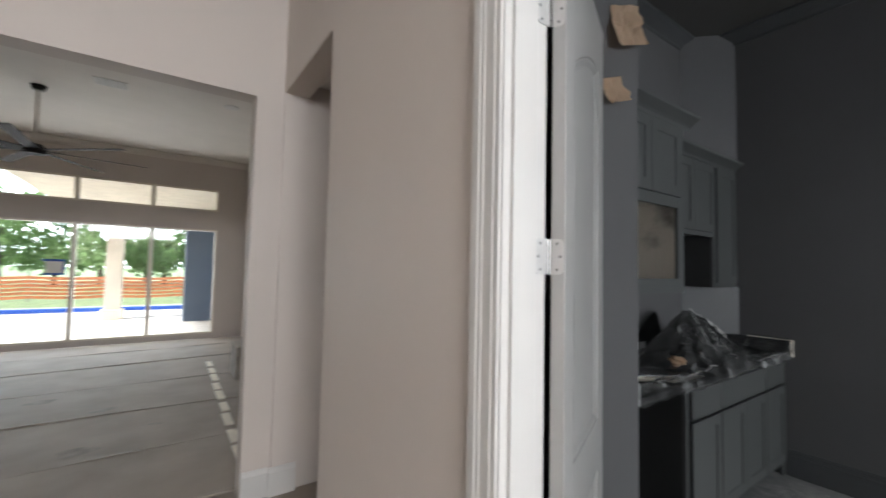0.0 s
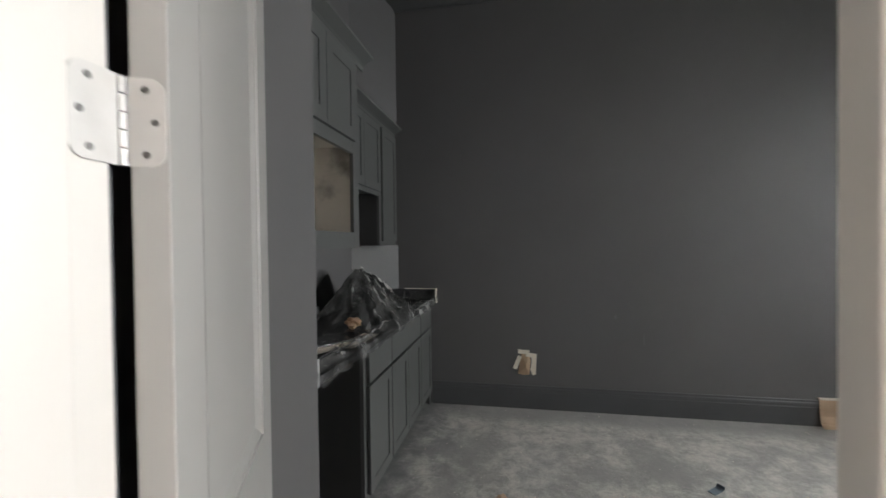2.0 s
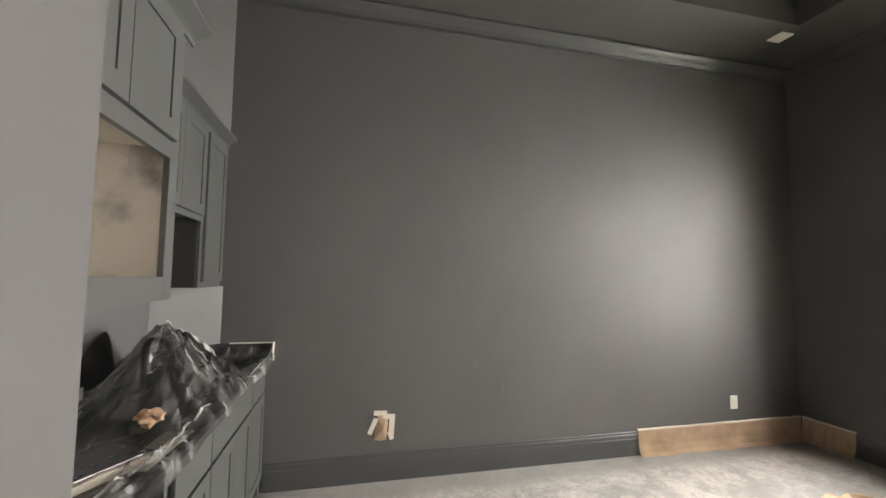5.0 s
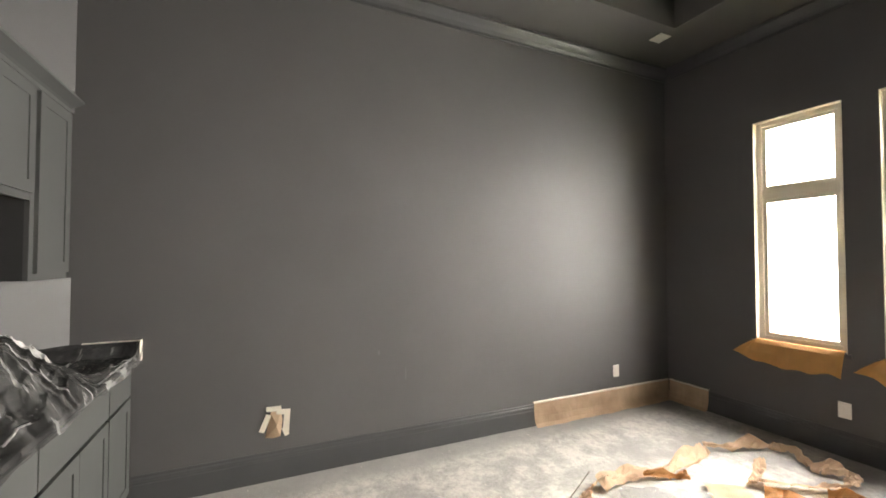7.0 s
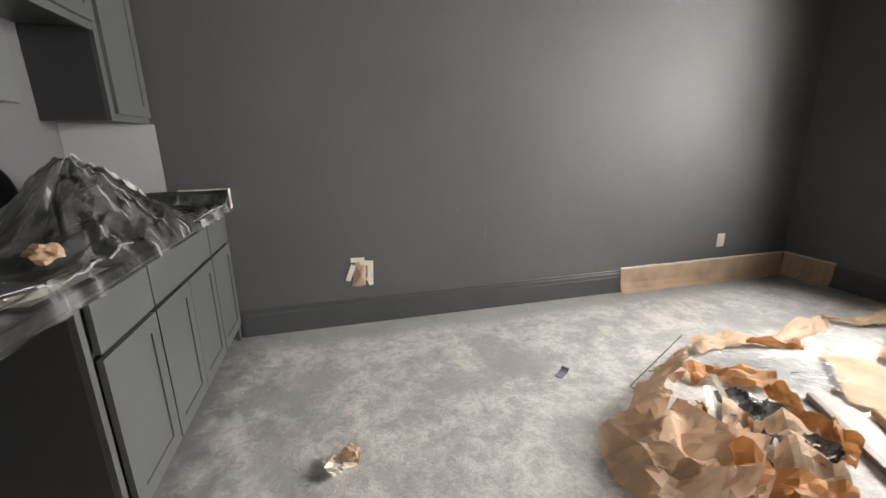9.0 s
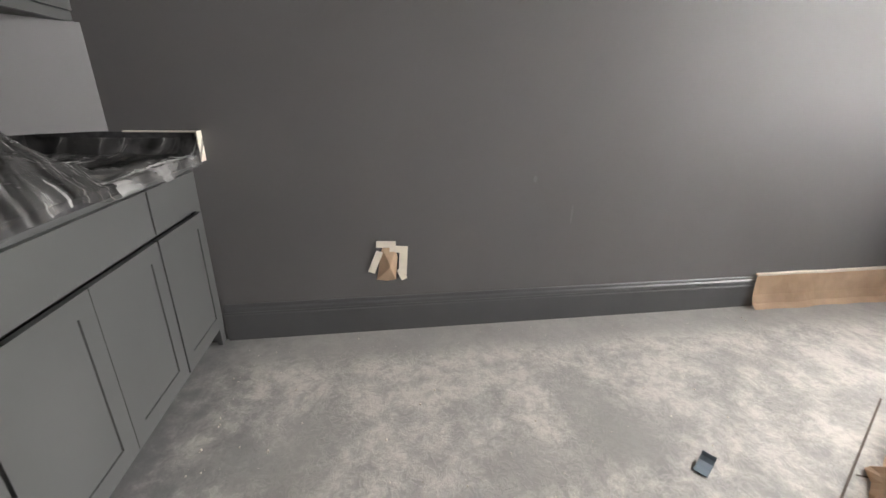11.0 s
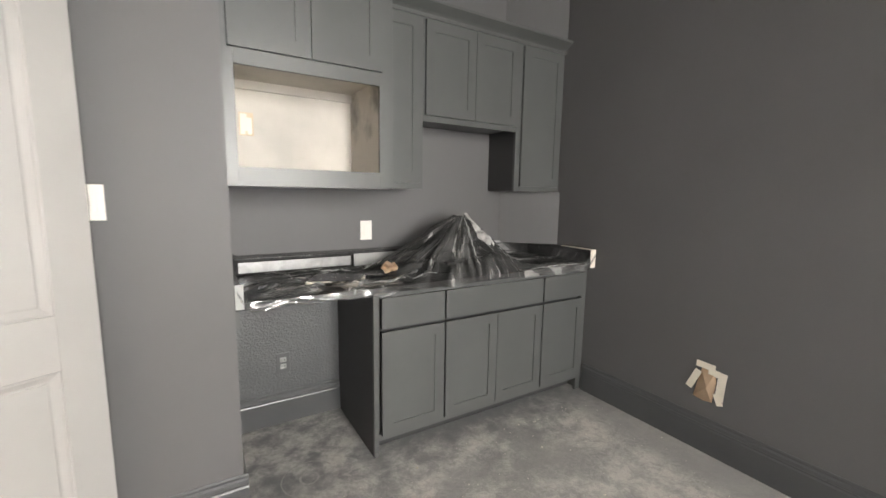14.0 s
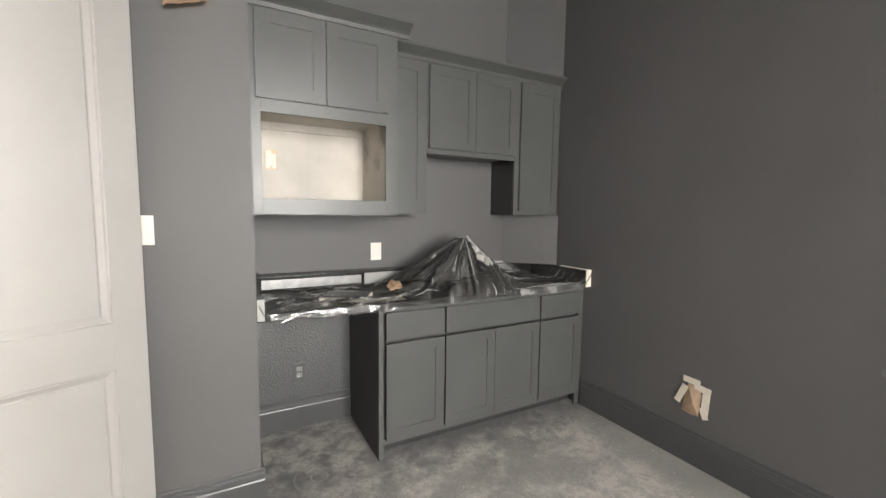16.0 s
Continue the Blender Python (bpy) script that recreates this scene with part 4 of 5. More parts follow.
# ---- living room ----
def sheets():
    floor_living = bpy.data.objects["floor_living"]
    ys = (3.21, 4.20, 5.33, 6.43, 7.62, 8.70, 9.60)
    tilt = (0.0, -0.02, 0.01, -0.03, -0.09, -0.06, 0.0)
    for i in range(6):
        bm = bmesh.new()
        xs = [LIV_W + 0.05 + k * (LIV_E - LIV_W - 0.1) / 12 for k in range(13)]
        lo = [ys[i] - tilt[i] * (x + 1) + 0.012 * math.sin(2.1 * x + i) for x in xs]
        hi = [ys[i + 1] - tilt[i + 1] * (x + 1) + 0.012 * math.sin(2.1 * x + i + 1) + (0.05 if i < 5 else 0) for x in xs]
        z0 = 0.001 if i % 2 else 0.004
        rows = []
        for x, a, b in zip(xs, lo, hi):
            lift = 0.004 * (1 + math.sin(3.7 * x + 2 * i))
            rows.append([bm.verts.new(p) for p in ((x, a, z0 - 0.003), (x, a, z0 + 0.003 + lift), (x, a + 0.06, z0 + 0.001), (x, b, z0), (x, b, z0 - 0.003))])
        for p, q in zip(rows, rows[1:]):
            for k in range(4):
                bm.faces.new((p[k], q[k], q[k + 1], p[k + 1]))
        part("board_sheet", bm, BOARD, floor_living)


sheets()
bm = bmesh.new()
for i in range(9):
    y = 3.6 + i * 0.42
    x = 0.585 + 0.012 * i - 0.004 * (i % 3)
    box(bm, x, x + 0.075, y, y + 0.34 - 0.05 * (i % 2), 0.006, 0.0125)
tagged(part("seam_tape", bm, TAPE), "pale tape over the seam of the floor boards", "tape", kind="stuff")
for x, y, s in ((-0.42, 4.45, 0.13), (0.1, 4.82, 0.05), (-0.35, 5.5, 0.1), (-0.9, 6.1, 0.12)):
    bm = bmesh.new()
    bmesh.ops.create_circle(bm, cap_ends=True, segments=14, radius=s, matrix=Matrix.Translation((x, y, 0.0075)) @ Matrix.Diagonal((1, 0.7, 1, 1)))
    for v in bm.verts:
        v.co.x += 0.03 * math.sin(40 * v.co.y)
    tagged(part("floor_stain", bm, GREYSTICK), "dark scuff on the floor protection board", "stain")


def ceiling_fan(x, y):
    f = empty("ceiling_fan", (x, y, LIV_CEIL), "dark bronze ceiling fan with long slim blades on a downrod", "ceiling fan")
    bm = bmesh.new()
    cyl(bm, (x, y, LIV_CEIL - 0.055), (x, y, LIV_CEIL - 0.001), 0.055, 0.075, 20)
    part("canopy", bm, BLACKM, f)
    bm = bmesh.new()
    cyl(bm, (x, y, 2.86), (x, y, LIV_CEIL - 0.05), 0.016, n=12)
    part("downrod", bm, LIVCEIL, f)
    bm = bmesh.new()
    cyl(bm, (x, y, 2.82), (x, y, 2.88), 0.12, 0.065, 20)
    cyl(bm, (x, y, 2.76), (x, y, 2.82), 0.10, 0.12, 20)
    part("motor", bm, BLACKM, f)
    for k in range(7):
        a = radians(12 + k * 360 / 7)
        m = Matrix.Translation((x, y, 2.81)) @ Matrix.Rotation(a, 4, "Z") @ Matrix.Rotation(radians(9), 4, "X")
        part("blade", boxes((0.10, 1.13, -0.055, 0.055, -0.004, 0.004), bevel=0.003, m=m), BLACKM, f)


ceiling_fan(-1.255, 7.01)
vent = empty("ceiling_vent", (-0.52, 6.36, LIV_CEIL), "white slatted ceiling register", "vent")
part("frame", boxes((-0.68, -0.66, 6.25, 6.47, LIV_CEIL - 0.012, LIV_CEIL), (-0.38, -0.36, 6.25, 6.47, LIV_CEIL - 0.012, LIV_CEIL), (-0.66, -0.38, 6.25, 6.27, LIV_CEIL - 0.012, LIV_CEIL), (-0.66, -0.38, 6.45, 6.47, LIV_CEIL - 0.012, LIV_CEIL)), WHITE, vent)
for i in range(6):
    part("slat", boxes((-0.66, -0.38, 6.278 + i * 0.03, 6.293 + i * 0.03, LIV_CEIL - 0.010, LIV_CEIL - 0.002)), WHITE, vent)
for x, y in ((0.75, 6.3), (0.75, 4.3)):
    bm = bmesh.new()
    cyl(bm, (x, y, LIV_CEIL - 0.008), (x, y, LIV_CEIL), 0.085, 0.095, 24)
    tagged(part("downlight", bm, WHITE), "white recessed ceiling downlight, switched off", "downlight", "living room downlights")
sticker = empty("window_sticker", (-1.42, LIV_N, 1.37), "white window label edged with blue tape", "sticker")
part("label", boxes((-1.53, -1.31, LIV_N + 0.049, LIV_N + 0.053, 1.27, 1.47)), PLATE, sticker)
for spec in ((-1.57, -1.28, LIV_N + 0.046, LIV_N + 0.050, 1.47, 1.505), (-1.57, -1.31, LIV_N + 0.046, LIV_N + 0.050, 1.238, 1.27), (-1.31, -1.28, LIV_N + 0.046, LIV_N + 0.050, 1.238, 1.47)):
    part("tape", boxes(spec), BLUETAPE, sticker, "blue tape strip")
bx = empty("cardboard_box", (0.99, 6.2, 0), "grey cardboard carton on the floor", "box")
part("carton", boxes((0.9, 1.25, 6.0, 6.5, 0.012, 0.42), bevel=0.006), GREYSTICK, bx)


# ---- switches, sockets and lights of the study ----
def on_wall(at, out):
    """The pose of a plate: local x along the wall, y out of it, z up."""
    out = Vector(out)
    side = Vector((0, 0, 1)).cross(out) * -1
    m = Matrix((side.to_4d(), out.to_4d(), (0, 0, 1, 0), (0, 0, 0, 1))).transposed()
    m[0][3], m[1][3], m[2][3] = at
    m[3][0] = m[3][1] = m[3][2] = 0
    for r in range(3):
        m[r][3] = at[r]
    return m


def socket(name, at, out, mat, label, w=0.074, h=0.118, kind="duplex"):
    m = on_wall(at, out)
    p = empty(name, m, label, "outlet" if kind == "duplex" else "switch")
    part("plate", boxes((-w / 2, w / 2, 0.0005, 0.006, -h / 2, h / 2), bevel=0.002, m=m), mat, p)
    if kind == "duplex":
        for z in (0.02, -0.02):
            r = part("receptacle", boxes((-0.017, 0.017, 0.006, 0.008, z - 0.014, z + 0.014), bevel=0.0015, m=m), mat, p)
            for x in (-0.007, 0.007):
                part("slot", boxes((x - 0.001, x + 0.001, 0.008, 0.0086, z - 0.004, z + 0.006), m=m), SLOT, r)
    else:
        for x in ((-0.023, 0.023) if w > 0.1 else (0,)):
            part("rocker", boxes((x - 0.016, x + 0.016, 0.006, 0.0095, -0.033, 0.033), bevel=0.002, m=m), mat, p)
    return p


socket("outlet", (EX, -2.672, 0.374), (-1, 0, 0), PLATE, "white blank cover plate on the charcoal wall", kind="blank", w=0.078)
socket("outlet", (2.507, SY, 0.349), (0, 1, 0), PLATE, "white cover plate below the window", kind="blank", w=0.078)
socket("outlet", (2.587, NY, 1.122), (0, -1, 0), PLATE, "white cover plate above the counter", kind="blank")
sprayed = socket("outlet", (2.072, NY - 0.003, 0.366), (0, -1, 0), DARKTRIM, "socket sprayed over with charcoal paint under the counter")
for k in sprayed.children:
    if k.name.startswith("receptacle"):
        k.data.materials[0] = BARESPOT
socket("light_switch", (1.372, STUB_Y, 1.308), (0, -1, 0), PLATE, "white double rocker switch behind the door", w=0.118, kind="switch")
socket("outlet", (1.349, STUB_Y, 0.365), (0, -1, 0), PLATE, "white socket plate low behind the door")
nb = empty("junction_box", (1.927, NB, 1.684), "open yellow wiring box in the niche", "junction box")
part("rim", boxes((1.894, 1.900, NB - 0.008, NB - 0.0005, 1.628, 1.740), (1.954, 1.960, NB - 0.008, NB - 0.0005, 1.628, 1.740), (1.900, 1.954, NB - 0.008, NB - 0.0005, 1.628, 1.634), (1.900, 1.954, NB - 0.008, NB - 0.0005, 1.734, 1.740)), TANBOX, nb)
part("back", boxes((1.900, 1.954, NB - 0.0025, NB - 0.0005, 1.634, 1.734)), VINYL, nb)
part("ear", boxes((1.922, 1.934, NB - 0.006, NB - 0.0025, 1.634, 1.650)), TANBOX, nb)
part("ear", boxes((1.930, 1.954, NB - 0.006, NB - 0.0025, 1.716, 1.734)), TANBOX, nb)
lamp = empty("downlight", (3.48, -2.755, CEIL), "white square recessed downlight in the ceiling border", "downlight", "study downlights")
part("trim", boxes((3.415, 3.545, -2.82, -2.69, CEIL - 0.008, CEIL - 0.0005), bevel=0.003), PLATE, lamp)
part("lens", boxes((3.445, 3.515, -2.79, -2.72, CEIL - 0.010, CEIL - 0.008)), PLATE, lamp)
bm = bmesh.new()
cyl(bm, (3.09, -2.33, TRAY - 0.012), (3.09, -2.33, TRAY - 0.0005), 0.085, 0.095, 28)
tagged(part("downlight", bm, PLATE), "round white downlight in the raised ceiling", "downlight", "study downlights")


# ---- paper and plastic ----
def crumpled(u0, u1, v0, v1, nu, nv, amp, scale, seed, ragged=0.0, stretch=1.0):
    """A creased sheet on a grid; returns rows of points with z the height of the creases."""
    off = Vector((seed * 7.31, seed * 3.17, seed * 1.7))
    rows = []
    for i in range(nu + 1):
        row = []
        for j in range(nv + 1):
            a, b = u0 + (u1 - u0) * i / nu, v0 + (v1 - v0) * j / nv
            p = Vector((a * stretch, b, 0)) * scale + off
            ridge = 1 - 2 * abs(noise.noise(p))
            ridge2 = 1 - 2 * abs(noise.noise(p * 2.3 + Vector((5, 5, 5))))
            edge = ragged * noise.noise(p * 1.7 + Vector((9, 1, 4)))
            row.append(Vector((a + edge * (u1 - u0), b + edge * (v1 - v0), amp * (0.6 * max(0, ridge) ** 2 + 0.35 * ridge2 + 0.35))))
        rows.append(row)
    return rows


def skin(rows, m=None):
    bm = bmesh.new()
    vs = [[bm.verts.new((m @ p) if m is not None else p) for p in r] for r in rows]
    for p, q in zip(vs, vs[1:]):
        for k in range(len(p) - 1):
            bm.faces.new((p[k], q[k], q[k + 1], p[k + 1]))
    return bm


def paper_sheet(x, y, w, l, turn, amp, seed, mat, label, z=0.004, name="paper_sheet", n=14, scale=3.2, category="paper", stretch=1.0):
    rows = crumpled(-w / 2, w / 2, -l / 2, l / 2, n, n, amp, scale, seed, 0.12, stretch)
    for r in rows:
        for p in r:
            p.z = max(p.z, 0) + z
    return tagged(part(name, skin(rows, pose(x, y, 0, 0, 0, turn)), mat), label, category, "torn masking paper on the floor")


def paper_strip(path, width, lean, height, seed, mat, label, seg=7):
    """A long torn strip that lies twisted along a path; lean is how far it stands up, 0 to 1."""
    pts = [Vector((*p, 0)) for p in path]
    rows = []
    n = (len(pts) - 1) * seg
    nv = 6
    for i in range(n + 1):
        t = i / seg
        k = min(int(t), len(pts) - 2)
        f = t - k
        a, b = pts[k], pts[k + 1]
        pa, nb_ = pts[max(k - 1, 0)], pts[min(k + 2, len(pts) - 1)]
        c = 0.5 * ((2 * a) + (b - pa) * f + (2 * pa - 5 * a + 4 * b - nb_) * f * f + (3 * a - pa - 3 * b + nb_) * f ** 3)
        d = (b - a).normalized()
        side = Vector((-d.y, d.x, 0))
        tw = lean * math.pi / 2 * (0.6 + 0.8 * noise.noise(Vector((t * 0.8, seed, 0))))
        w = width * (0.8 + 0.45 * noise.noise(Vector((t * 1.9, seed * 2, 3))))
        row = []
        for j in range(nv + 1):
            v = j / nv - 0.5
            s = noise.noise(Vector((t * 1.4, v * 1.6, seed * 3.1)))
            s2 = 1 - 2 * abs(noise.noise(Vector((t * 3.4 + v * 2, v * 3.5, seed))))
            q = c + side * (v * w * math.cos(tw) + 0.03 * s) + Vector((0, 0, (v + 0.5) * w * math.sin(tw) + 0.7 * height * max(0, s + 0.2) + 0.020 * s2))
            q.z = max(q.z, 0.003 + 0.004 * (j % 2))
            row.append(q)
        rows.append(row)
    return tagged(part("paper_strip", skin(rows), mat), label, "paper", "torn masking paper on the floor")


K1 = "crumpled strip of brown masking paper on the concrete"
paper_strip([(2.80, -1.15), (2.72, -0.98), (2.60, -0.86)], 0.17, 0.8, 0.06, 4, KRAFT, K1)
paper_strip([(2.66, -0.92), (2.50, -0.68), (2.36, -0.50), (2.16, -0.46), (1.98, -0.55)], 0.30, 0.62, 0.10, 5, KRAFT, "big crumpled heap of brown masking paper")
paper_strip([(2.48, -0.80), (2.33, -0.66), (2.14, -0.66), (1.98, -0.74)], 0.30, 0.35, 0.12, 6, KRAFT, "big crumpled heap of brown masking paper")
paper_strip([(2.34, -0.95), (2.22, -1.08), (2.12, -1.22)], 0.26, 0.5, 0.10, 10, KRAFT, K1)
paper_strip([(2.22, -0.82), (2.08, -0.95), (1.98, -1.12)], 0.22, 0.6, 0.09, 11, KRAFT, K1)
paper_strip([(2.10, -0.72), (1.98, -0.88), (1.86, -0.98)], 0.24, 0.5, 0.08, 12, KRAFTDARK, "torn masking paper, shade put into its orange-brown colour")
paper_sheet(2.22, -0.72, 0.34, 0.30, 20, 0.14, 26, KRAFT, "big crumpled heap of brown masking paper", n=22)
paper_sheet(2.40, -1.17, 0.20, 0.20, 0, 0.09, 32, POLY, "crumpled dark plastic scrap in the paper heap", name="plastic_scrap", n=20, scale=12, category="plastic")
paper_sheet(2.14, -1.02, 0.18, 0.2, 40, 0.07, 33, POLY, "crumpled dark plastic scrap in the paper heap", name="plastic_scrap", n=20, scale=12, category="plastic")
paper_sheet(2.10, -1.16, 0.12, 0.14, 15, 0.08, 34, POLY, "crumpled dark plastic scrap in the paper heap", name="plastic_scrap", n=16, scale=12, category="plastic")


DK = "torn masking paper, shade put into its orange-brown colour"
paper_strip([(2.93, -1.42), (2.96, -1.69), (2.90, -1.92), (2.93, -2.22), (3.00, -2.55)], 0.12, 0.45, 0.06, 1, KRAFT, K1)
paper_strip([(3.04, -2.60), (2.94, -2.76), (2.86, -2.98), (2.77, -3.12)], 0.09, 0.6, 0.05, 2, KRAFT, K1)
paper_strip([(2.79, -3.13), (2.66, -3.08), (2.54, -3.00), (2.44, -2.94)], 0.08, 0.8, 0.05, 3, KRAFT, K1)
paper_strip([(2.46, -2.98), (2.32, -3.02), (2.28, -2.90), (2.33, -2.72), (2.44, -2.54), (2.56, -2.40)], 0.11, 0.4, 0.06, 13, KRAFT, K1)
paper_strip([(2.72, -2.72), (2.63, -2.55), (2.55, -2.34)], 0.09, 0.5, 0.05, 15, KRAFT, K1)
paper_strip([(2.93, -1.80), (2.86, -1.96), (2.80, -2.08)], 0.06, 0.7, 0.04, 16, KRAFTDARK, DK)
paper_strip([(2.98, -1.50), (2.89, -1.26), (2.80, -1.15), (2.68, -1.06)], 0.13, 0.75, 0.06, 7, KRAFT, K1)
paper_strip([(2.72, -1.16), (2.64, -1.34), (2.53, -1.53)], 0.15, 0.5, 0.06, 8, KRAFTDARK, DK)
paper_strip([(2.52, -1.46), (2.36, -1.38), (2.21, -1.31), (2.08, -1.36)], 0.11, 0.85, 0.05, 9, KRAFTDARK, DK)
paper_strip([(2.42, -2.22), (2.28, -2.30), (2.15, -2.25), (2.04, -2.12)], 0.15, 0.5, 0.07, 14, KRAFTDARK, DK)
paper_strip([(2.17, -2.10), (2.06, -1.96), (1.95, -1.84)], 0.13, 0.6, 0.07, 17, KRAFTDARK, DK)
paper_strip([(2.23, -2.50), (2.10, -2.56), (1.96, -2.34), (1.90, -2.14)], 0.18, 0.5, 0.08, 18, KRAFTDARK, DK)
paper_sheet(2.45, -2.00, 0.24, 0.56, 45, 0.022, 21, KRAFT, "flat torn sheet of brown masking paper", z=0.012, scale=2.4)
paper_sheet(2.22, -1.90, 0.17, 0.42, 12, 0.014, 23, PLATE, "torn sheet of white paper on the concrete")
paper_sheet(2.03, -1.64, 0.10, 0.12, 30, 0.012, 24, PLATE, "torn sheet of white paper on the concrete", z=0.022)
film_on_floor = paper_sheet(2.63, -1.67, 0.30, 0.56, 146, 0.016, 31, CLEARPOLY, "crumpled clear plastic film on the concrete", z=0.02, name="plastic_film", n=44, scale=6, category="plastic", stretch=2.0)
for p in film_on_floor.data.polygons:
    p.use_smooth = True


# narrow torn ends standing up out of the heap
rnd = random.Random(77)
for k in range(13):
    x, y = rnd.uniform(1.98, 2.46), rnd.uniform(-1.36, -0.82)
    a = rnd.uniform(0, 6.28)
    l = rnd.uniform(0.10, 0.2)
    paper_strip([(x, y), (x + l * 0.6 * math.cos(a), y + l * 0.6 * math.sin(a)), (x + l * math.cos(a + 0.5), y + l * math.sin(a + 0.5))], rnd.uniform(0.06, 0.11), rnd.uniform(0.6, 1.0), 0.10, 50 + k,
                (KRAFTDARK, KRAFT, KRAFTDARK, PLATE)[k % 4], ("orange-brown torn end of masking paper", "curled torn end of brown paper", "orange-brown torn end of masking paper", "curled torn end of white paper")[k % 4])


def stick(p, q, w, h, z, mat, name, label):
    p, q = Vector((*p, z)), Vector((*q, z))
    d = q - p
    m = Matrix.Translation(p) @ Matrix.Rotation(math.atan2(d.y, d.x), 4, "Z")
    return tagged(part(name, boxes((0, d.length, -w / 2, w / 2, 0, h), bevel=min(w, h) * 0.2, m=m), mat), label, "strip")


LIGHTBOARD = material("pale_grey_board", (0.33, 0.31, 0.285), 0.7, vary=0.12, scale=6)
stick((2.40, -1.69), (1.66, -1.29), 0.125, 0.012, 0.003, LIGHTBOARD, "trim_board", "long pale grey board on the floor")
stick((2.43, -1.60), (1.70, -1.20), 0.032, 0.030, 0.003, GREYSTICK, "trim_strip", "long dark grey strip of trim along the board")
stick((2.62, -1.20), (2.34, -1.01), 0.028, 0.006, 0.085, GREYSTICK, "paint_stick", "grey paint stirring stick in the paper heap")
stick((2.56, -1.10), (2.36, -0.92), 0.03, 0.006, 0.075, PLATE, "paint_stick", "white stirring stick in the paper heap")
for p, q, r, mat in (((2.24, -1.73), (2.03, -1.57), 0.022, KRAFT), ((2.5, -1.15), (2.3, -1.08), 0.014, GREYSTICK)):
    bm = bmesh.new()
    cyl(bm, (*p, r + 0.002), (*q, r + 0.002), r, n=18)
    tagged(part("paper_tube", bm, mat), "rolled tube of masking paper on the floor", "tube")

# crumpled bits
def ball(x, y, z, r, seed, mat, label, name="paper_ball", squash=0.7):
    bm = bmesh.new()
    bmesh.ops.create_icosphere(bm, subdivisions=3, radius=r)
    for v in bm.verts:
        k = noise.noise(v.co / r * 1.8 + Vector((seed, 0, 0)))
        k2 = abs(noise.noise(v.co / r * 3.5 + Vector((0, seed, 0))))
        v.co *= 0.85 + 0.5 * k - 0.35 * k2
        v.co.z *= squash
        v.co += Vector((x, y, z + r * squash * 0.8))
    return tagged(part(name, bm, mat), label, "paper")


ball(2.63, 0.61, 0.0, 0.05, 4, KRAFT, "crumpled brown paper scrap on the concrete")
paper_sheet(2.60, 0.64, 0.10, 0.13, 20, 0.03, 41, TAPE, "curled scrap of tape beside the paper", n=10, scale=20)
ball(2.535, 1.385, 0.945, 0.050, 9, KRAFT, "crumpled ball of brown masking paper on the counter")
chip = empty("plastic_chip", (2.954, -0.545, 0), "small bent blue-grey card on the concrete", "card")
bm = bmesh.new()
m = pose(2.954, -0.545, 0.002, 0, 0, -56)
prof = [(-0.045, 0.0), (-0.015, 0.001), (0.015, 0.003), (0.032, 0.010), (0.040, 0.022)]
rows = [[Vector((a, b, z + 0.001)) for b in (-0.022, 0.022)] for a, z in prof] + [[Vector((a, b, z + 0.003)) for b in (-0.022, 0.022)] for a, z in prof[::-1]]
part("card", skin(rows + rows[:1], m), material("blue_grey_card", (0.13, 0.16, 0.19), 0.5), chip)

# masked socket hole on the east wall
pw = EX - 0.002
patch = empty("masked_socket", (EX, 0.455, 0.40), "socket hole masked with brown paper and white tape strips", "masking")
bm = bmesh.new()
outline = [(0.50, 0.455), (0.435, 0.452), (0.425, 0.40), (0.437, 0.285), (0.48, 0.279), (0.531, 0.288), (0.507, 0.42)]
mid_ = bm.verts.new((pw - 0.020, 0.462, 0.36))
ring = [bm.verts.new((pw - 0.003, a, b)) for a, b in outline]
back = [bm.verts.new((pw + 0.001, a, b)) for a, b in outline]
for i in range(len(ring)):
    j = (i + 1) % len(ring)
    bm.faces.new((mid_, ring[i], ring[j]))
    bm.faces.new((ring[i], back[i], back[j], ring[j]))
part("paper", bm, KRAFT, patch)


def tape(y, z, w, h, turn, k):
    m = Matrix.Translation((pw - 0.0045 - 0.0012 * k, y, z)) @ Matrix.Rotation(radians(turn), 4, "X")
    part("tape_strip", boxes((-0.0006, 0.0006, -w / 2, w / 2, -h / 2, h / 2), m=m), TAPE, patch, "white tape strip")


tape(0.481, 0.474, 0.094, 0.034, 2, 0)
tape(0.420, 0.447, 0.088, 0.036, 6, 1)
tape(0.534, 0.384, 0.034, 0.118, 22, 2)
tape(0.400, 0.372, 0.040, 0.120, 3, 3)
tape(0.406, 0.315, 0.032, 0.062, -24, 4)


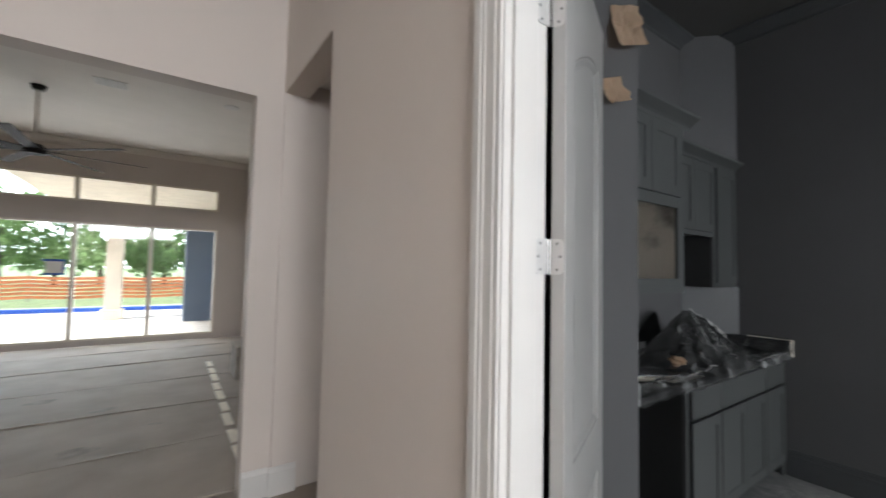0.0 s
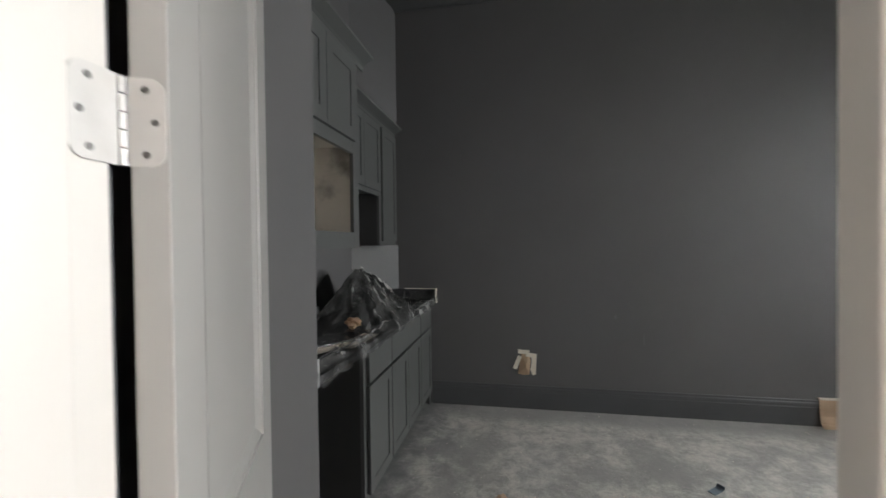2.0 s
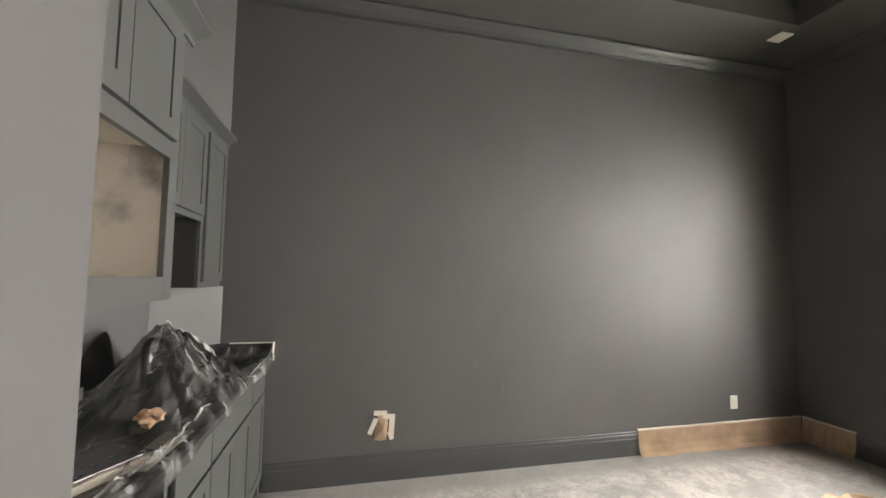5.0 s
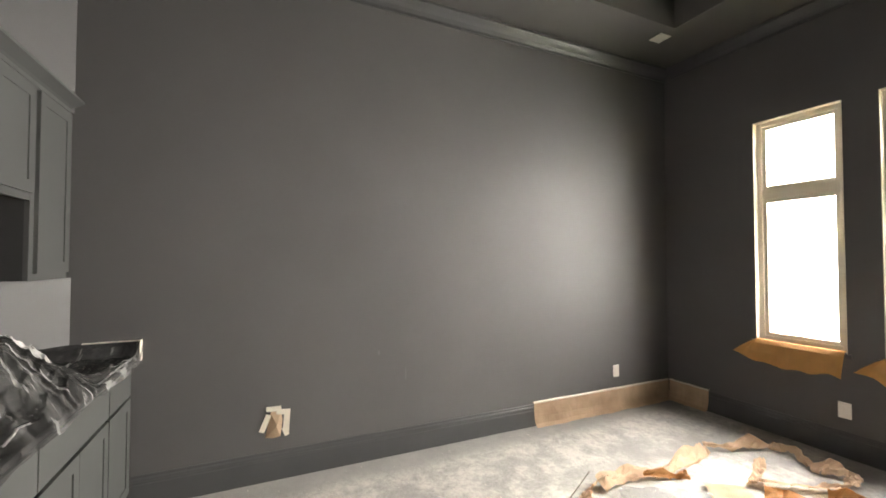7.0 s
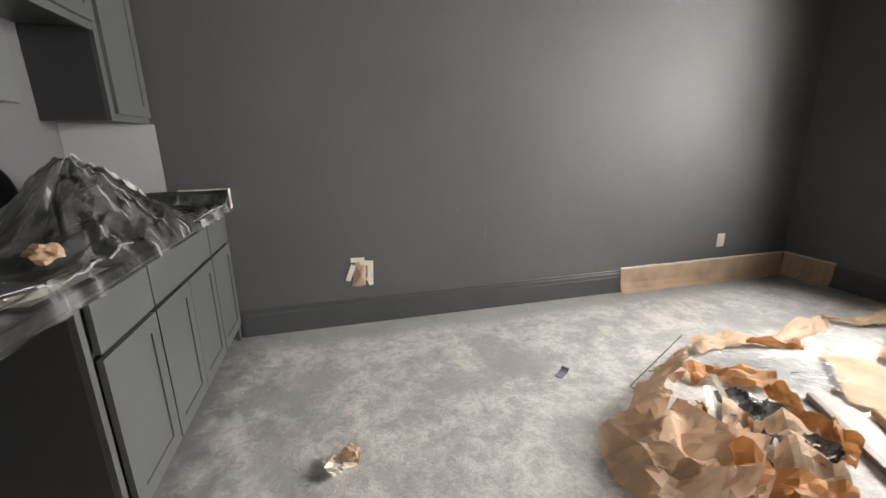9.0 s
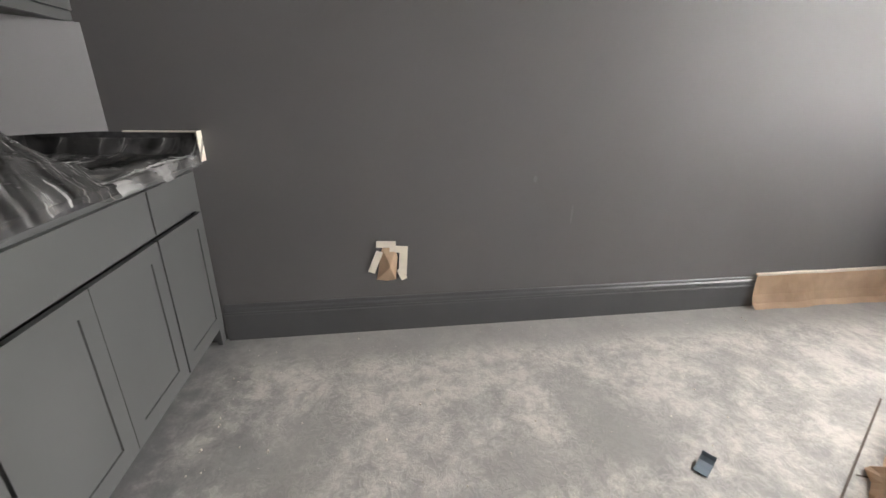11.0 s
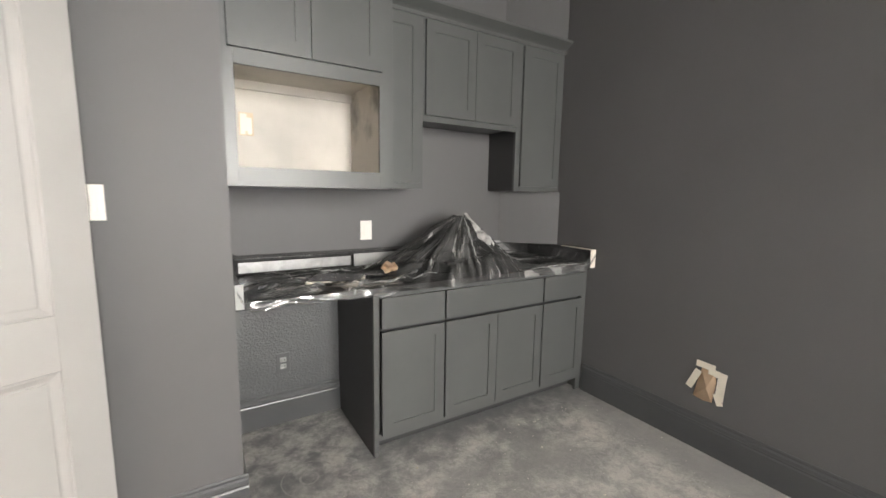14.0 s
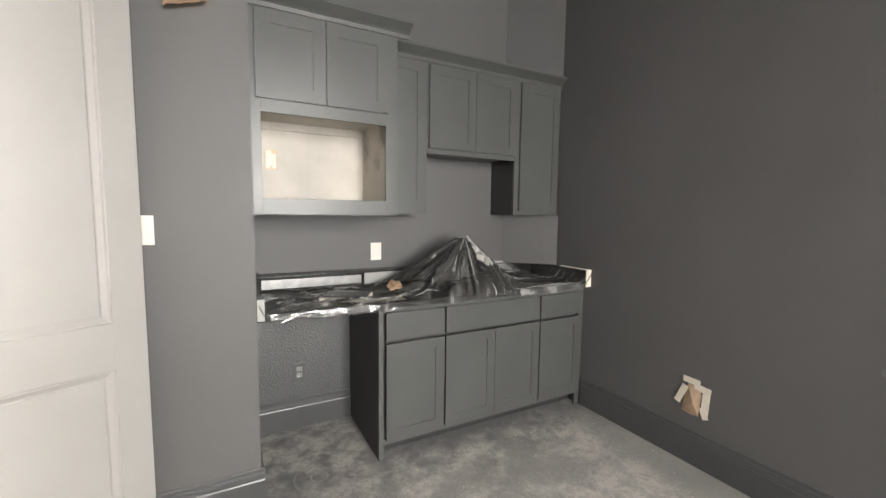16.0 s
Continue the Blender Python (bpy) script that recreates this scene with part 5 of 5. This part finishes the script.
# masking paper over the baseboard in the south-east corner
def skirt(name, p, q, out, seed, label):
    p, q, out = Vector(p), Vector(q), Vector(out)
    rows = []
    n = 40
    for i in range(n + 1):
        f = i / n
        c = p.lerp(q, f)
        w = noise.noise(Vector((f * 9, seed, 0)))
        row = []
        for a, z in ((0.005, 0.208), (0.022, 0.205), (0.024, 0.15), (0.028, 0.08), (0.045, 0.03), (0.075, 0.006)):
            low = 1 - z / 0.208
            row.append(c + out * (a + low * 0.03 * w + low * 0.004 * noise.noise(Vector((f * 30, z * 20, seed)))) + Vector((0, 0, z + 0.004 * w)))
        for v in row:
            v.z = max(v.z, 0.003)
        rows.append(row)
    ob = tagged(part(name, skin(rows), KRAFT), label, "paper")
    tp = [[r[0] + Vector((0, 0, 0.006)) + out * 0.001, r[0] + out * 0.021 + Vector((0, 0, 0.004)), r[1] + out * 0.003 - Vector((0, 0, 0.004))] for r in rows]
    part("tape_edge", skin(tp), TAPE, ob, "pale tape along the top edge")
    return ob


skirt("masking_paper", (EX - 0.001, -1.655, 0), (EX - 0.001, SY + 0.03, 0), (-1, 0, 0), 2, "brown masking paper taped over the baseboard")
skirt("masking_paper", (EX - 0.03, SY + 0.001, 0), (3.51, SY + 0.001, 0), (0, 1, 0), 5, "brown masking paper taped over the baseboard")


# masking paper that hangs over the window sills
def sill_paper(x0, x1, seed):
    rows = []
    n = 26
    for i in range(n + 1):
        f = i / n
        x = (x1 + 0.10) * (1 - f) + (x0 + 0.0) * f
        w = noise.noise(Vector((f * 5, seed, 1)))
        drop = (0.175 + 0.04 * w) * min(1, 0.62 + 1.6 * f)
        row = []
        for k, (y, z) in enumerate(((SY - 0.048, WZ0 + 0.012), (SY + 0.02, WZ0 + 0.012), (SY + 0.05, WZ0 - 0.02), (SY + 0.085, WZ0 - drop * 0.55), (SY + 0.115 + 0.03 * w, WZ0 - drop))):
            xin = min(max(x, x0 + 0.008), x1 - 0.008)
            xx = xin if k < 2 else xin + (x + 0.03 * (1 - f) ** 6 - xin) * (k - 1) / 3
            row.append(Vector((xx, y + 0.008 * noise.noise(Vector((f * 18, z * 15, seed))), z)))
        rows.append(row)
    tagged(part("sill_paper", skin(rows), SILLPAPER), "brown masking paper hanging over the window sill, daylight glow in its colour", "paper", "paper on the sills")


# kraft made bright orange: the daylight's glow is put into the colour
SILLPAPER = material("glow_tinted_masking_paper", (0.74, 0.40, 0.14), 0.75, vary=0.08, scale=6, grain=90, bump=0.2)
let_light_through(SILLPAPER, 0.55)
sill_paper(W1[0], W1[1], 3)
sill_paper(W2[0], W2[1], 6)


# torn paper left at the top of the return wall
def scrap(cx, cz, w, h, seed, label):
    rows = []
    for i in range(9):
        row = []
        for j in range(9):
            a, b = i / 8 - 0.5, j / 8 - 0.5
            k = noise.noise(Vector((a * 3 + seed, b * 3, 0)))
            row.append(Vector((cx + a * w * (1 + 0.3 * k), STUB_Y - 0.006 - 0.05 * (0.5 - b) ** 2 - 0.02 * abs(k), cz + b * h + 0.35 * a * w)))
        rows.append(row)
    return tagged(part("paper_scrap", skin(rows), KRAFT), label, "paper")


scrap(1.575, 2.245, 0.15, 0.12, 2, "torn brown paper scrap stuck on the wall")
scrap(1.68, 2.56, 0.22, 0.20, 5, "torn brown paper scrap stuck on the wall")


# ---- plastic sheet over the counter ----
HAZY = glossy_film("hazy_white_film", (0.30, 0.30, 0.295), 0.60, 0.15, 0.3, 14)
MILKY = material("milky_backing", (0.38, 0.385, 0.375), 0.5, vary=0.1, scale=9)

PLEATS = ((-0.10, 0.020, 0.08), (0.12, 0.032, 0.08), (0.34, 0.030, 0.07), (0.60, 0.044, 0.11), (0.95, 0.030, 0.10), (1.35, 0.026, 0.14))


def sheet_height(x, y, v):
    """Taut film: held up by the tap, long creases running away from it."""
    dx, dy = x - 3.125, y - 1.585
    wave = noise.noise(Vector((x * 2.0, y * 2.0, 7)))
    calm = min(1, max(0, (0.93 - v) / 0.12)) * min(1, 0.15 + v / 0.09) * min(1, max(0, (EX - 0.05 - x) / 0.08)) * min(1, max(0, (x - STUB_X - 0.05) / 0.08))
    q = math.sqrt((dx / (0.62 if dx < 0 else 0.34)) ** 2 + (dy / (0.37 if dy < 0 else 0.20)) ** 2)
    q = math.sqrt(q * q + 0.04) - 0.20
    z = 0.910 + 0.292 * max(0, 1 - 1.12 * q) ** 1.25
    r = math.hypot(dx, dy)
    # broad soft folds sweep down from the hump towards the middle of the top
    ang = math.atan2(-dy, -dx) - 0.22 * r + 0.12 * wave
    grow = min(1, r / 0.16) * math.exp(-(r / 0.62) ** 2) * calm
    for a, h, w in PLEATS:
        d = ang - a
        z += h * grow * math.exp(-(d / w) ** 2)
    # sharp drawn folds between the broad ones
    line = 1 - 3.2 * abs(noise.noise(Vector((ang * 4.6, r * 1.1, 4.4))))
    line2 = 1 - 3.2 * abs(noise.noise(Vector((ang * 10.0 + 3, r * 2.0, 1.4))))
    near = min(1, r / 0.10) * math.exp(-(r / 0.75) ** 2) * calm * min(1, max(0, 1 - dx / 0.2))
    z += near * (0.012 * max(0, line) ** 1.5 + 0.004 * max(0, line2) ** 1.5)
    # pinched where the film is gathered in front of the tap
    z -= 0.028 * math.exp(-((x - 3.20) / 0.05) ** 2 - ((y - 1.47) / 0.07) ** 2)
    # over the board and offcut
    over = min(1, max(0, (x - 2.08) / 0.04)) * min(1, max(0, (2.57 - x) / 0.05)) * min(1, max(0, (y - 1.33) / 0.03)) * min(1, max(0, (1.58 - y) / 0.06))
    calm *= 1 - over
    # long flat folds along the rest of the top
    fold = 1 - 2.6 * abs(noise.noise(Vector((x * 1.3 + 3, (y + 0.05 * wave) * 9.0 + x * 0.8, 0.3))))
    thin = 1 - 3.0 * abs(noise.noise(Vector((x * 2.2, (y + 0.06 * wave) * 22.0 - x * 1.6, 8.1))))
    z += calm * (0.016 * max(0, fold) ** 2 + 0.014 * max(0, thin) ** 2)
    # crinkles behind the front edge
    fine = 1 - 2 * abs(noise.noise(Vector((x * 8 + 5 * y, y * 30, 2.3))))
    z += 0.010 * max(0, fine) ** 2 * math.exp(-((v - 0.10) / 0.09) ** 2)
    # up the splashback and the side splashes
    z += 0.10 * max(0, (v - 0.90) / 0.10) ** 1.2
    e = max(0, (x - (EX - 0.09)) / 0.08) + max(0, ((STUB_X + 0.06) - x) / 0.05)
    z += 0.08 * min(1, e) ** 1.5
    return max(z, 0.909)


def counter_sheet():
    nx, ny = 300, 96
    X0, X1 = STUB_X + 0.012, EX - 0.008
    rows = []
    for i in range(nx + 1):
        x = X0 + (X1 - X0) * i / nx
        top = sheet_height(x, 1.226, 0)
        row = []
        for j in range(9, 0, -1):
            wob = noise.noise(Vector((x * 7, 0.5, 4)))
            row.append(Vector((x, 1.226 - 0.004 * j ** 0.5 + 0.008 * noise.noise(Vector((x * 11, -j * 0.4, 1))), top - 0.0044 * j * (1 + 0.45 * wob))))
        for j in range(ny + 1):
            v = j / ny
            y = 1.226 + (NY - 0.01 - 1.226) * v
            row.append(Vector((x, y, sheet_height(x, y, v))))
        rows.append(row)
    return tagged(part("plastic_sheet", skin(rows), DRAPE, smooth=True), "glossy clear plastic sheet draped over counter and tap", "plastic sheet")


film = counter_sheet()


def glint_rib(x0, y0, x1, y1, bow, tall, seed):
    """A pale rib standing on the film, coloured white for the highlight along a fold."""
    rows = []
    n = 40
    for i in range(n + 1):
        f = i / n
        x = x0 + (x1 - x0) * f
        y = y0 + (y1 - y0) * f + bow * math.sin(math.pi * f) + 0.003 * noise.noise(Vector((f * 4, seed, 0)))
        h = tall * math.sin(math.pi * f) ** 0.6 * (0.65 + 0.9 * noise.noise(Vector((f * 9, seed, 2))))
        h = max(h, 0.0006)
        z = sheet_height(x, y, (y - 1.226) / 0.634)
        rows.append([Vector((x, y - 0.002, z - 0.003)), Vector((x, y + 0.0, z + h * 0.6)), Vector((x, y + 0.003, z + h)), Vector((x, y + 0.007, z + h * 0.5))])
    part("glint_rib", skin(rows), KNOT, film, smooth=True)


for k, (x0, y0, x1, y1, bow) in enumerate(((1.92, 1.72, 2.62, 1.63, -0.04), (1.98, 1.78, 2.75, 1.72, -0.03), (1.90, 1.55, 2.30, 1.62, 0.02), (1.93, 1.30, 2.35, 1.27, 0.012),
                                           (2.36, 1.27, 2.75, 1.262, 0.008), (3.40, 1.50, 3.86, 1.52, -0.03),
                                           (3.30, 1.242, 3.88, 1.24, 0.0), (3.32, 1.78, 3.84, 1.80, -0.01), (2.05, 1.66, 2.20, 1.50, 0.01))):
    glint_rib(x0, y0, x1, y1, bow, 0.006, 40 + k * 2.3)


def bunched_knot():
    """Gathered film at the foot of the tap, fanning out of one point."""
    rows = []
    for i in range(49):
        a = 2 * math.pi * i / 48
        row = []
        for j in range(13):
            f = j / 12
            r = f * (0.062 + 0.030 * noise.noise(Vector((math.cos(a) * 2.5, math.sin(a) * 2.5, 3))))
            x, y = 3.18 + r * math.cos(a) * 1.25 - 0.1 * r, 1.43 + r * math.sin(a)
            lift = 0.030 * (1 - f) ** 0.7 + 0.012 * math.sin(a * 11 + 3 * f) * f * (1.3 - f)
            row.append(Vector((x, y, sheet_height(x, y, (y - 1.226) / 0.634) + 0.004 + max(0, lift))))
        rows.append(row)
    tagged(part("bunched_plastic", skin(rows), KNOT), "pale bunched knot of the plastic sheet by the tap", "plastic sheet")
    rows = []
    for i in range(21):
        f = i / 20
        row = []
        for j in range(9):
            g = j / 8 - 0.5
            x = 3.135 + 0.05 * f + g * (0.026 + 0.035 * f)
            y = 1.58 - 0.12 * f + 0.02 * g
            row.append(Vector((x, y, sheet_height(x, y, (y - 1.226) / 0.634) + 0.006 + 0.010 * abs(math.sin(g * 9 + 4 * noise.noise(Vector((f * 3, g * 2, 1))))))))
        rows.append(row)
    tagged(part("gathered_plastic", skin(rows), KNOT), "whitish gathered fold of film running down the tap", "plastic sheet")


bunched_knot()
tapes = empty("counter_tape", (EX - 0.02, 1.24, 0.9), "strips of white tape holding the plastic sheet", "tape")
part("end_strip", boxes((EX - 0.05, EX - 0.003, 1.218, 1.222, 0.880, 1.001)), TAPE, tapes)
part("edge_strip", boxes((EX - 0.026, EX - 0.0025, 1.222, 1.50, 0.995, 1.000)), TAPE, tapes)
part("end_strip", boxes((STUB_X + 0.003, STUB_X + 0.034, 1.216, 1.219, 0.885, 0.985)), MILKY, tapes)
part("back_strip", boxes((2.48, 2.92, NY - 0.082, NY - 0.078, 0.915, 0.990)), MILKY, tapes)
part("back_strip", boxes((1.86, 2.46, NY - 0.082, NY - 0.078, 0.925, 0.980)), HAZY, tapes)
bm = boxes((-0.125, 0.125, -0.09, 0.09, 0.0, 0.022), bevel=0.003, m=pose(2.262, 1.415, 0.911, 0, 0, -30))
tagged(part("trim_offcut", bm, TAPE), "pale board lying on the counter under the film", "offcut")
bm = boxes((-0.118, 0.120, -0.080, 0.086, 0.0, 0.006), bevel=0.002, m=pose(2.268, 1.420, 0.933, 0, 0, -30))
tagged(part("paint_board", bm, STONE), "thin dark board lying on the pale one", "board")
bm = boxes((-0.15, 0.15, -0.045, 0.045, 0.0, 0.002), bevel=0.0005, m=pose(2.40, 1.305, 0.912, 0, 0, -4))
tagged(part("white_card", bm, TAPE), "white card under the plastic sheet", "card")


def wall_shadow_sheet():
    """Black sheet by the wall that paints the dark shadow behind the draped tap."""
    rows = []
    for i in range(25):
        f = i / 24
        x = 2.88 + 0.40 * f
        crest = 0.985 + 0.20 * max(0, min(1, f / 0.74)) ** 0.9 * (1 if f < 0.74 else max(0, 1 - ((f - 0.74) / 0.26) ** 2))
        rows.append([Vector((x, NY - 0.045 + 0.03 * g + 0.006 * math.sin(9 * f + 3 * g), 0.93 + (crest - 0.93) * g)) for g in (0, 0.25, 0.5, 0.75, 1.0)])
    tagged(part("tap_shadow", skin(rows), SHADOWBLACK, smooth=True), "black sheet for the dark shadow on the wall behind the tap", "plastic sheet")


# flat black that stands for shadow on the wall
SHADOWBLACK = material("shadow_black", (0.006, 0.006, 0.006), 0.5, vary=0.2, scale=8, spec=0.2)
wall_shadow_sheet()
tap = empty("faucet", (3.125, 1.64, 0.904), "dark gooseneck tap hidden under the plastic", "faucet")
bm = bmesh.new()
cyl(bm, (3.125, 1.66, 0.904), (3.125, 1.66, 1.10), 0.014, n=12)
prev = Vector((3.125, 1.66, 1.10))
for k in range(1, 9):
    a = math.pi * k / 8
    cur = Vector((3.125, 1.61 + 0.05 * math.cos(a), 1.10 + 0.05 * math.sin(a)))
    cyl(bm, prev, cur, 0.013, n=12)
    prev = cur
part("spout", bm, BLACKM, tap)
part("base", boxes((3.045, 3.205, 1.635, 1.685, 0.904, 0.92), bevel=0.006), BLACKM, tap)

# ---- marks on the floor ----
def floor_line(p, q, w):
    d = Vector((*q, 0)) - Vector((*p, 0))
    m = Matrix.Translation((*p, 0)) @ Matrix.Rotation(math.atan2(d.y, d.x), 4, "Z")
    return tagged(part("floor_joint", boxes((0, d.length, -w / 2, w / 2, -0.002, 0.0022), m=m), SEAM), "thin dark joint line in the concrete", "joint")


SEAM = material("dark_joint", (0.10, 0.075, 0.06), 0.8, vary=0.3, scale=20)
floor_line((3.148, -1.536), (2.755, -0.825), 0.007)
floor_line((2.755, -0.825), (2.60, -0.885), 0.007)
floor_line((2.853, -1.027), (2.815, -1.116), 0.006)


def ring_mark(x, y, r, w, a0, a1):
    bm = bmesh.new()
    prev = None
    for k in range(41):
        a = a0 + (a1 - a0) * k / 40
        ww = w * (0.7 + 0.5 * noise.noise(Vector((k * 0.3, r * 9, 0))))
        cur = [bm.verts.new((x + math.cos(a) * rr, y + math.sin(a) * rr, 0.0015)) for rr in (r - ww / 2, r + ww / 2)]
        if prev:
            bm.faces.new((prev[0], prev[1], cur[1], cur[0]))
        prev = cur
    return tagged(part("paint_ring", bm, RINGP), "pale ring on the floor from a paint can", "stain")


SCUFF = material("filler_scuff", (0.125, 0.123, 0.123), 0.6, vary=0.1)
RINGP = material("pale_ring_dust", (0.30, 0.29, 0.275), 0.8, vary=0.2, scale=30)
ring_mark(2.077, 1.30, 0.125, 0.009, 0.4, 5.9)
ring_mark(2.077, 1.30, 0.042, 0.012, 0.0, 6.28)

# scuffs of filler on the east wall
for y, z, w, h in ((-0.247, 0.781, 0.02, 0.035), (-0.46, 0.60, 0.012, 0.10)):
    bm = bmesh.new()
    bmesh.ops.create_circle(bm, cap_ends=True, segments=12, radius=1, matrix=Matrix.Translation((EX - 0.001, y, z)) @ Matrix.Rotation(radians(90), 4, "Y") @ Matrix.Diagonal((h / 2, w / 2, 1, 1)))
    tagged(part("wall_scuff", bm, SCUFF), "pale scuff on the charcoal wall", "scuff")


# plaster crumbs scattered over the concrete
def crumbs():
    rnd = random.Random(11)
    bm = bmesh.new()
    for _ in range(420):
        x = rnd.uniform(1.95, 3.88)
        y = 1.15 - 3.0 * rnd.random() ** 1.6
        if x < 2.3 and y < 0.2:
            continue
        s = 0.0018 + 0.0045 * rnd.random() ** 3
        m = pose(x, y, s * 0.5, rnd.uniform(0, 90), rnd.uniform(0, 90), rnd.uniform(0, 360))
        vs = [bm.verts.new(m @ Vector((sx * s * rnd.uniform(0.5, 1.2), sy * s * rnd.uniform(0.5, 1.2), sz * s * rnd.uniform(0.3, 0.8)))) for sx, sy, sz in ((1, 0, 0), (-1, 0, 0), (0, 1, 0), (0, -1, 0), (0, 0, 1), (0, 0, -1))]
        for a, b, c in ((0, 2, 4), (2, 1, 4), (1, 3, 4), (3, 0, 4), (2, 0, 5), (1, 2, 5), (3, 1, 5), (0, 3, 5)):
            bm.faces.new((vs[a], vs[b], vs[c]))
    tagged(part("plaster_crumbs", bm, TAPE), "scattered crumbs of pale plaster on the concrete", "debris", kind="stuff")


crumbs()
